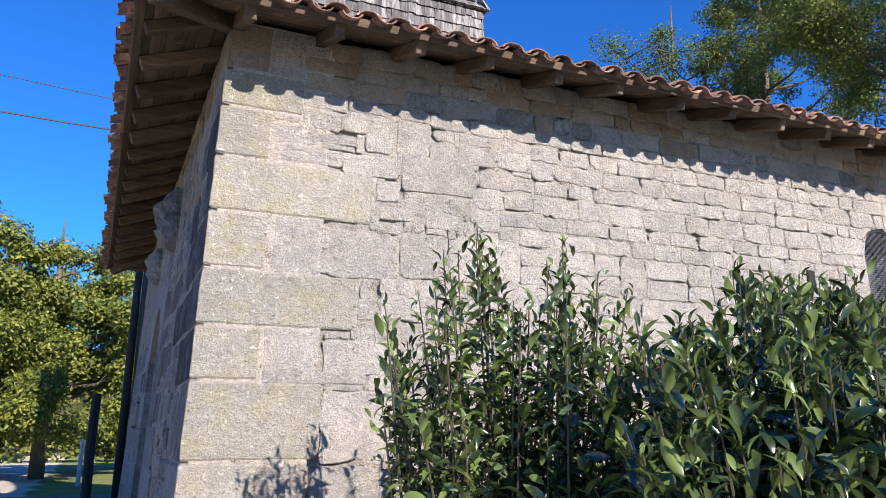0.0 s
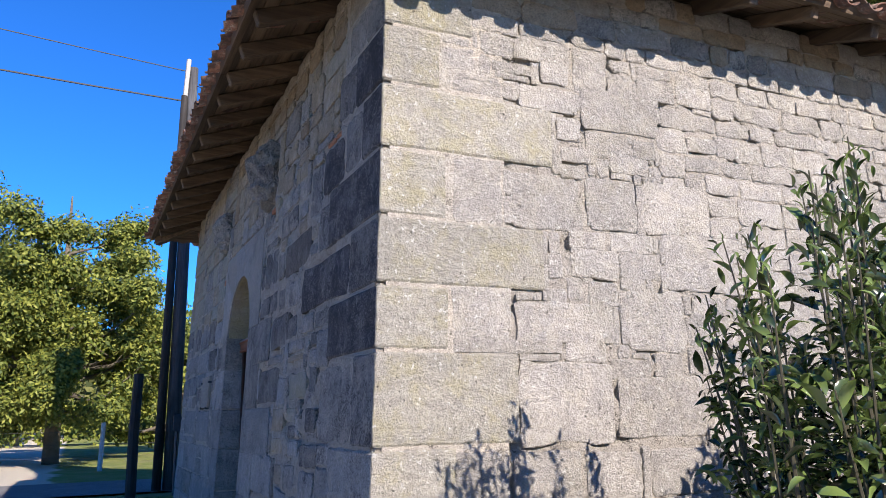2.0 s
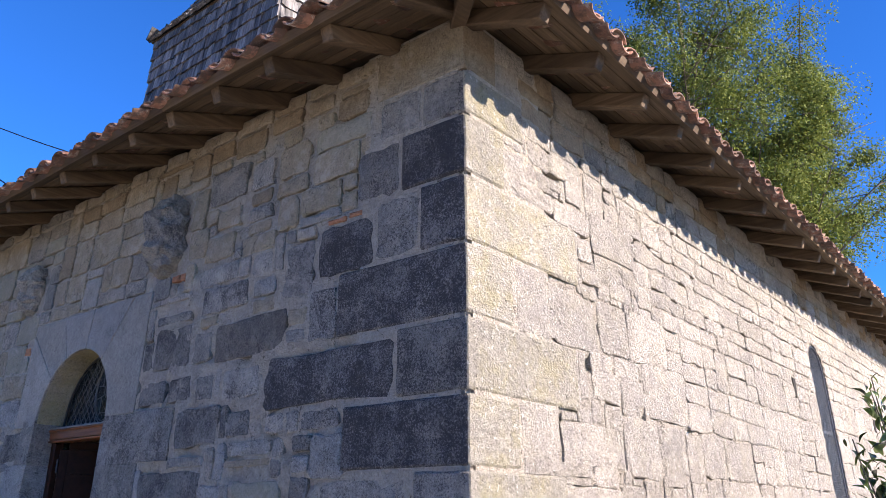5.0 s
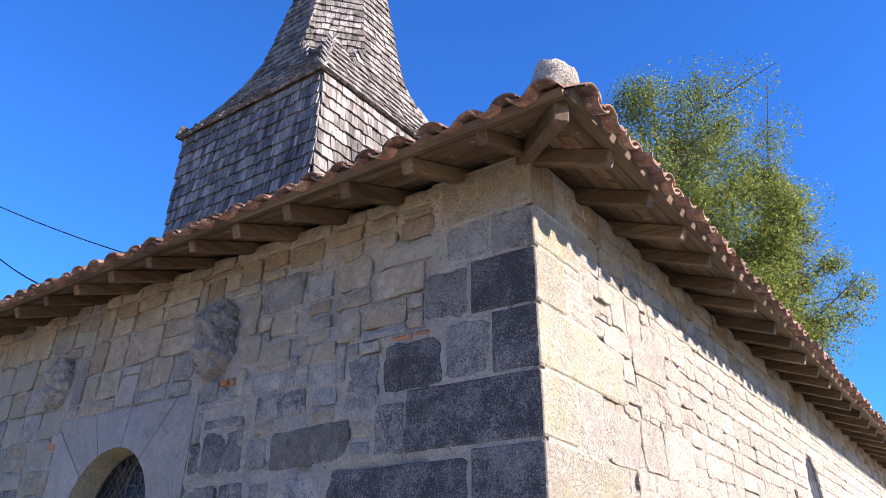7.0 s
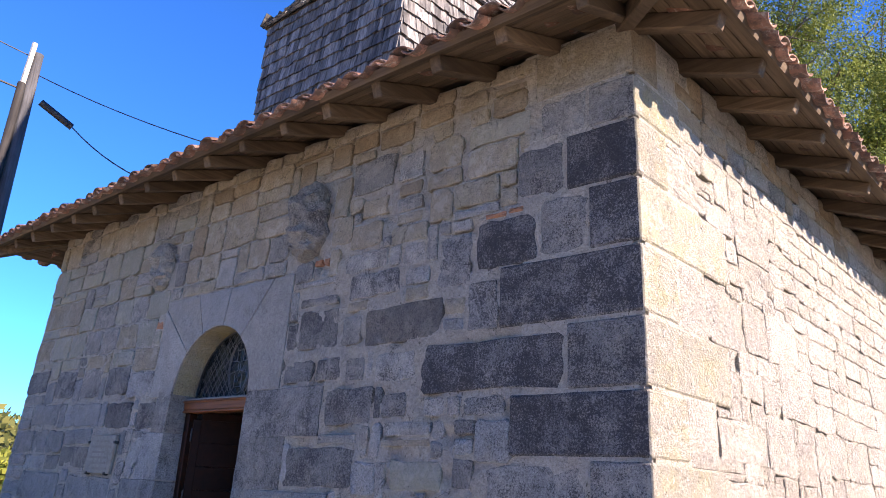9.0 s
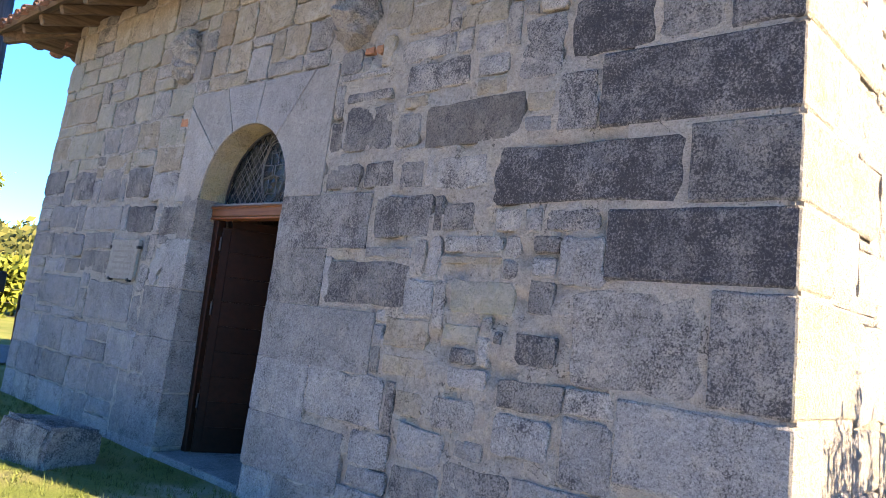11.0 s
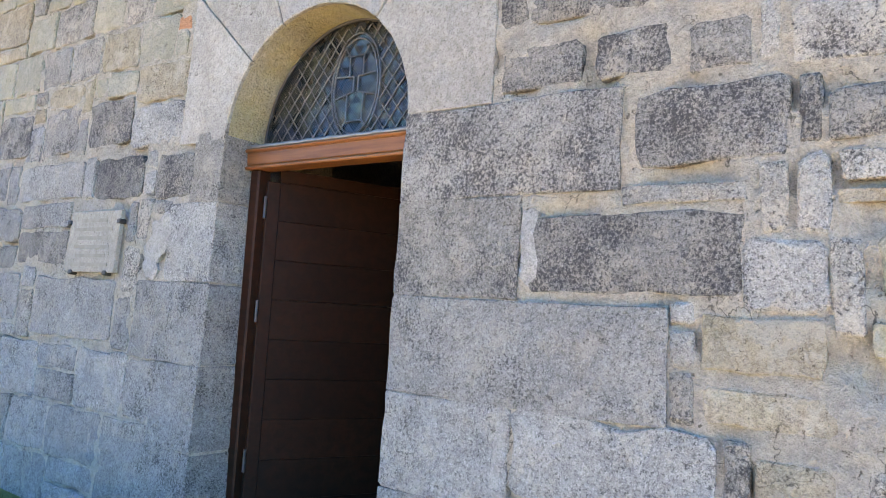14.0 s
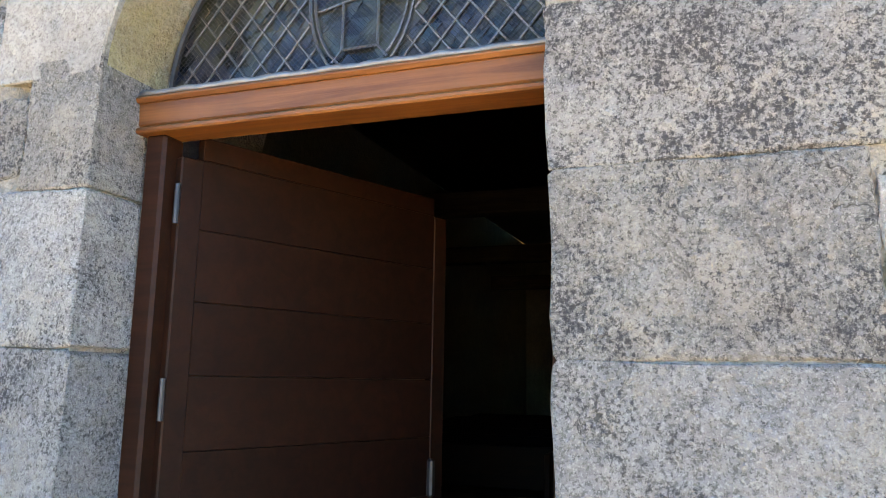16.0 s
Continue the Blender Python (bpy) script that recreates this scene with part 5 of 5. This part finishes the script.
wire((PX, PY, 8.9), (-24, 15.5, 10.6), 0.3)
wire((PX, PY, 8.2), (-24, 15.5, 9.2), 0.4, 0.02)
wire((PX + 0.1, PY, 8.6), (3.2, 12.8, 6.2), 0.15, 0.01)
wire((PX + 0.85, PY - 0.2, 7.75), (2.6, 13.4, 5.6), 0.35, 0.012)
fp1 = obj("fence_post", mesh("fence_post", *tube([(0.04, 16.4, -0.2), (0.03, 16.4, 1.2), (0.06, 16.4, 2.2)], [0.095, 0.09, 0.085], 10), TARRED))
tagged(fp1, "dark thick wooden gate post standing in the grass", "post")
for x, y, h in ((-0.2, 26.2, 1.35), (-5.2, 26.6, 1.3), (4.8, 25.9, 1.3), (-10.2, 27.0, 1.3), (9.8, 25.5, 1.3)):
    tagged(obj("fence_post", mesh("fence_post", *tube([(x, y, -0.2), (x + 0.03, y, h)], [0.07, 0.06], 8), CONCRETE)), "pale slim fence post beside the lane", "post", "pale fence posts")
for z in (0.4, 0.75, 1.1):
    pts = [(x, y, z) for x, y in ((-10.2, 27.0), (-5.2, 26.6), (-0.2, 26.2), (4.8, 25.9), (9.8, 25.5))]
    tagged(obj("fence_wire", mesh("fence_wire", *tube(pts, [0.004] * 5, 4), IRON)), "thin galvanised fence wire", "fence wire", "fence wires")
hut = empty("hut", "low white-walled shed with a brown roof on the meadow", "shed")
part("wall", box((5.0, 4.0, 1.3), Matrix.Translation((-6.4, 58, 0.55))), WHITEWASH, hut)
hv = [(-9.3, 55.6, 1.1), (-3.4, 55.6, 1.1), (-3.4, 60.4, 1.1), (-9.3, 60.4, 1.1), (-9.3, 58, 2.0), (-3.4, 58, 2.0)]
obj("roof", mesh("roof", hv, [(0, 1, 5, 4), (2, 3, 4, 5), (1, 2, 5), (3, 0, 4), (3, 2, 1, 0)], TILE), hut)

sign = empty("sign", "small dark metal sign plate on a thin post", "sign")
part("plate", box((0.36, 0.03, 0.30), Matrix.Translation((0.86, 16.36, 1.33)), 0.01), IRON, sign)
obj("post", mesh("post", *tube([(0.75, 16.40, -0.1), (0.75, 16.40, 1.45)], [0.03, 0.03], 8), IRON), sign)
tagged(part("wooden_gate", box((0.9, 0.06, 1.15), Matrix.Translation((1.44, 15.6, 0.62)), 0.01), DOOR_WOOD), "dark reddish brown wooden gate panel beside the church", "gate")

# ---- plants ----
def leaf_verts(m, l, w, fold):
    """A pointed leaf in five cross-sections, folded along its rib and arched."""
    vs, fs = [m @ Vector((0, 0, 0))], []
    for f, b, z in ((0.16, 0.30, 0.004), (0.38, 0.49, 0.006), (0.62, 0.46, 0.0), (0.84, 0.26, -0.016)):
        for y, up in ((-b, 1.0), (0.0, 0.0), (b, 1.0)):
            vs.append(m @ Vector((l * f, w * y, (z + fold * up * b * 2) * l / 0.12)))
    vs.append(m @ Vector((l, 0, -0.034 * l / 0.12)))
    fs += [(0, 2, 1), (0, 3, 2)]
    for k in (1, 4, 7):
        fs += [(k, k + 1, k + 4, k + 3), (k + 1, k + 2, k + 5, k + 4)]
    fs += [(10, 11, 13), (11, 12, 13)]
    return vs, fs


def aim(p, d, roll):
    d = d.normalized()
    m = d.to_track_quat("X", "Z").to_matrix().to_4x4()
    m.translation = p
    return m @ Matrix.Rotation(roll, 4, "X")


laurel_leaf_shapes = [mesh("leaf", *leaf_verts(Matrix(), 0.12 * k, 0.042 * k, 0.01), LAUREL, True) for k in (0.85, 1.0, 1.15)]


def laurel(x, y, height, spread, shoots, seed, label, parts, big=1.15, full=1.0):
    rnd = random.Random(seed)
    e = empty("laurel_shrub", label, "shrub", "laurel hedge", at=(x, y, 0))
    stems, leaves, young = Bag(), Bag(), Bag()
    made = 0
    for k in range(shoots):
        w, r = rnd.uniform(0, 2 * math.pi), spread * math.sqrt(rnd.random())
        tip = Vector((r * math.cos(w), r * math.sin(w) * 0.8, height * (1 - 0.24 * (r / spread) ** 2) * rnd.uniform(0.66, 1.06)))
        foot = Vector((tip.x * 0.55, tip.y * 0.55, max(0.02, tip.z * rnd.uniform(0.0, 0.25))))
        pts = [foot, foot.lerp(tip, 0.5) + Vector((rnd.uniform(-0.06, 0.06), rnd.uniform(-0.06, 0.06), 0)), tip]
        stems.add(*tube(pts, [0.011, 0.008, 0.003], 5, False))
        L = (tip - foot).length
        n = int(L * rnd.uniform(32, 46) * full)
        turn = rnd.uniform(0, 6)
        for j in range(n):
            f = 0.05 + 0.95 * (j + rnd.random() * 0.5) / n
            p = foot.lerp(tip, f) + Vector((rnd.gauss(0, 1), rnd.gauss(0, 1), 0)) * (0.02 + 0.09 * (1 - f))
            turn += rnd.gauss(2.4, 0.5)
            rise = rnd.uniform(-0.45, 1.1) + (1.5 if f > 0.86 else 0.0)
            d = Vector((math.cos(turn), math.sin(turn), rise))
            size = big * rnd.uniform(0.65, 1.25) * (0.62 if f > 0.92 else 1.0)
            m = aim(p, d, rnd.gauss(0, 0.7))
            if made < parts and f > 0.55:
                made += 1
                obj("leaf", laurel_leaf_shapes[rnd.randrange(3)], e, m=m)
            else:
                vs, fs = leaf_verts(m, 0.125 * size, rnd.uniform(0.032, 0.047) * size, rnd.uniform(0.002, 0.014))
                (young if f > 0.95 and rnd.random() < 0.3 else leaves).add(vs, fs)
    obj("stem", mesh("stem", stems.v, stems.f, STEM), e)
    tagged(obj("leaves", mesh("leaves", leaves.v, leaves.f, LAUREL, True), e), kind="stuff")
    if young.v:
        tagged(obj("young_leaves", mesh("young_leaves", young.v, young.f, LAUREL_NEW, True), e), "yellowish young leaves", kind="stuff")
    return e


laurel(1.95, 3.45, 2.40, 0.8, 92, 71, "tall glossy dark green laurel with upright twiggy shoots", 150, 0.8, 1.05)
laurel(2.3, 1.9, 1.75, 0.75, 170, 77, "leafy glossy laurel with broad dark leaves", 0, 1.05)
laurel(2.6, 2.45, 2.03, 0.85, 180, 72, "dense glossy dark green laurel in full leaf", 100, 1.05)
laurel(3.6, 3.25, 2.25, 0.85, 120, 73, "tall glossy dark green laurel against the church wall", 0)
laurel(4.2, 2.5, 2.1, 0.95, 110, 74, "broad dark green laurel with shiny leaves", 0, 1.25)
laurel(5.4, 3.4, 2.1, 1.0, 100, 75, "dark green laurel further along the wall", 0)
laurel(7.0, 3.2, 2.0, 1.1, 90, 76, "dark green laurel further along the wall", 0)


def tree(x, y, height, crown_w, crown_z, seed, leafmat, label, leaf=0.16, clumps=90, per=130, airy=1.0, trunk_r=0.25, branch=26):
    """Tapered trunk, limbs, and leaves gathered in loose clumps round the limb ends."""
    rnd = random.Random(seed)
    e = empty("tree", label, "tree", "trees round the church", at=(x, y, 0))
    wood, leaves = Bag(), Bag()
    z0 = height * crown_z
    lean = Vector((rnd.uniform(-0.05, 0.05), rnd.uniform(-0.05, 0.05), 1))
    wood.add(*tube([(0, 0, -0.3), lean * (height * 0.3), lean * (height * 0.6), lean * (height * 0.92)], [trunk_r, trunk_r * 0.8, trunk_r * 0.5, trunk_r * 0.1], 9))
    ends = []
    for k in range(branch):
        f = rnd.uniform(max(crown_z, 0.16), 0.9)
        base = lean * (height * f * 0.85)
        w = rnd.uniform(0, 2 * math.pi)
        prof = math.sin(math.pi * min(1, max(0.08, (f - crown_z) / (1 - crown_z) * 0.8 + 0.2))) ** 0.6
        reach = crown_w * prof * rnd.uniform(0.65, 1.05)
        tip = base + Vector((math.cos(w) * reach, math.sin(w) * reach, reach * (rnd.uniform(0.1, 0.7) if f > 0.3 else rnd.uniform(-0.3, 0.15))))
        mid = base.lerp(tip, 0.5) + Vector((0, 0, -0.1 * reach))
        r = trunk_r * 0.35 * (1.1 - f)
        wood.add(*tube([base, mid, tip], [r + 0.03, r * 0.6 + 0.015, 0.012], 6, False))
        ends.append((mid, tip, reach))
        for j in range(4):
            q = mid.lerp(tip, rnd.uniform(0.1, 1.0))
            t2 = q + Vector((rnd.gauss(0, 1), rnd.gauss(0, 1), rnd.gauss(0.3, 0.7))) * reach * 0.28
            wood.add(*tube([q, t2], [0.03, 0.009], 4, False))
            ends.append((q, t2, reach * 0.5))
    for k in range(clumps):
        mid, tip, reach = rnd.choice(ends)
        c = mid.lerp(tip, rnd.uniform(0.35, 1.1))
        s = crown_w * rnd.uniform(0.05, 0.13) * airy
        for j in range(per):
            g = Vector((rnd.gauss(0, 1), rnd.gauss(0, 1), rnd.gauss(0, 0.6)))
            p = c + g * (s * min(1.0, 1.5 / max(g.length, 0.1)))
            if p.z < z0 * 0.8 * rnd.uniform(0.7, 1.0):
                continue
            n = g.normalized() * 0.8 + Vector((rnd.gauss(0, 0.45), rnd.gauss(0, 0.45), rnd.gauss(0.4, 0.45)))
            d = n.orthogonal().normalized()
            d.rotate(Matrix.Rotation(rnd.uniform(0, 6.28), 3, n))
            l, w = leaf * rnd.uniform(0.6, 1.3), leaf * rnd.uniform(0.35, 0.6)
            side = n.cross(d).normalized() * w * 0.5
            leaves.add([p, p + d * l * 0.5 + side, p + d * l, p + d * l * 0.5 - side], [(0, 1, 2, 3)])
    obj("trunk", mesh("trunk", wood.v, wood.f, BARK, True), e)
    tagged(obj("crown", mesh("crown", leaves.v, leaves.f, leafmat), e), kind="stuff")
    return e


tree(-1.6, 31.5, 10.2, 4.0, 0.05, 81, WALNUT, "broad walnut tree with yellowing green leaves on the meadow", 0.17, 560, 230, 1.0, 0.28, 50)
tree(-6.4, 33.0, 10.2, 4.5, 0.05, 82, WALNUT, "broad walnut tree with yellowing green leaves by the lane", 0.17, 560, 230, 1.0, 0.28, 50)
tree(3.0, 38.0, 5.6, 3.6, 0.10, 83, WALNUT, "walnut tree in autumn green behind the lane", 0.32, 130, 100, 1.2, 0.28, 30)
tree(-13.5, 36.0, 9.0, 4.6, 0.10, 84, WALNUT, "large walnut tree with yellowing leaves", 0.32, 130, 100, 1.2, 0.3, 30)
tree(21.3, 12.0, 22.0, 5.0, 0.42, 91, LOCUST, "tall slender locust tree with feathery light green leaves", 0.105, 420, 330, 1.25, 0.3, 52)
tree(23.0, 9.6, 17.0, 3.6, 0.52, 92, LOCUST, "tall airy locust tree behind the church roof", 0.105, 300, 320, 1.3, 0.28, 46)
tree(22.5, 20.4, 26.0, 3.2, 0.42, 93, LOCUST, "tall locust tree with thin dark limbs", 0.12, 230, 240, 1.2, 0.28, 44)
tree(19.4, 22.0, 19.5, 4.2, 0.42, 94, LOCUST, "tall locust tree with thin dark limbs", 0.12, 230, 240, 1.2, 0.28, 44)


def far_wood(name, boxes, leafmat, size, count, seed, label):
    rnd = random.Random(seed)
    bag = Bag()
    for x0, x1, y0, y1, h in boxes:
        for k in range(count):
            x, y = rnd.uniform(x0, x1), rnd.uniform(y0, y1)
            top = h * (0.6 + 0.5 * noise.noise((x * 0.12, y * 0.12, seed)) + 0.2 * noise.noise((x * 0.5, y * 0.5, seed)))
            p = Vector((x, y, ground_z(x, y) + max(0.05, top) * math.sqrt(rnd.random())))
            d = Vector((rnd.gauss(0, 1), rnd.gauss(0, 1), rnd.gauss(0, 1))).normalized()
            s = d.orthogonal().normalized() * size * 0.35
            bag.add([p, p + d * size * 0.5 + s, p + d * size, p + d * size * 0.5 - s], [(0, 1, 2, 3)])
    tagged(obj(name, mesh(name, bag.v, bag.f, leafmat)), label, "foliage", kind="stuff")


far_wood("hedgerow", [(-40, 40, 62, 68, 3.5)], HILL_LEAF, 0.6, 9000, 5, "green hedgerow along the far edge of the meadow")
far_wood("hedge", [(4.5, 10, 33, 36, 3.0), (-16, 9, 52, 55, 2.6)], WALNUT, 0.34, 8000, 6, "low leafy hedge beyond the lane")
far_wood("hill_wood", [(-60, 160, 110, 200, 7.0)], HILL_LEAF, 1.6, 16000, 8, "distant wooded hillside in early autumn colours")


def tufts(area, count, seed):
    rnd = random.Random(seed)
    bag = Bag()
    for k in range(count):
        x, y = rnd.uniform(*area[:2]), rnd.uniform(*area[2:])
        z = ground_z(x, y)
        for j in range(5):
            w = rnd.uniform(0, 6.28)
            d = Vector((math.cos(w) * 0.03, math.sin(w) * 0.03, rnd.uniform(0.02, 0.05)))
            s = Vector((-math.sin(w), math.cos(w), 0)) * 0.003
            p = Vector((x + rnd.gauss(0, 0.01), y + rnd.gauss(0, 0.01), z - 0.005))
            bag.add([p - s, p + s, p + d], [(0, 1, 2)])
    tagged(obj("grass", mesh("grass", bag.v, bag.f, GRASSBLADE)), "short uneven grass blades at the wall foot", "grass", kind="stuff")


tufts((-2.4, 0.45, 9.0, 16.0), 4500, 17)

# ---- masonry pieces ----
quoin_rnd = random.Random(2)
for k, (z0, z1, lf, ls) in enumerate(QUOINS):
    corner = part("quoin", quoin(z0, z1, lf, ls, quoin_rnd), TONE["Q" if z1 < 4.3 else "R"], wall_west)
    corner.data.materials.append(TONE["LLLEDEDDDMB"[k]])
facade.build(wall_west, 300, lambda s, z: abs(s - 3.5) + abs(z - 2.2))
south.build(wall_south, 300, lambda s, z: abs(s - 1.0) + 1.2 * abs(z - 2.4))
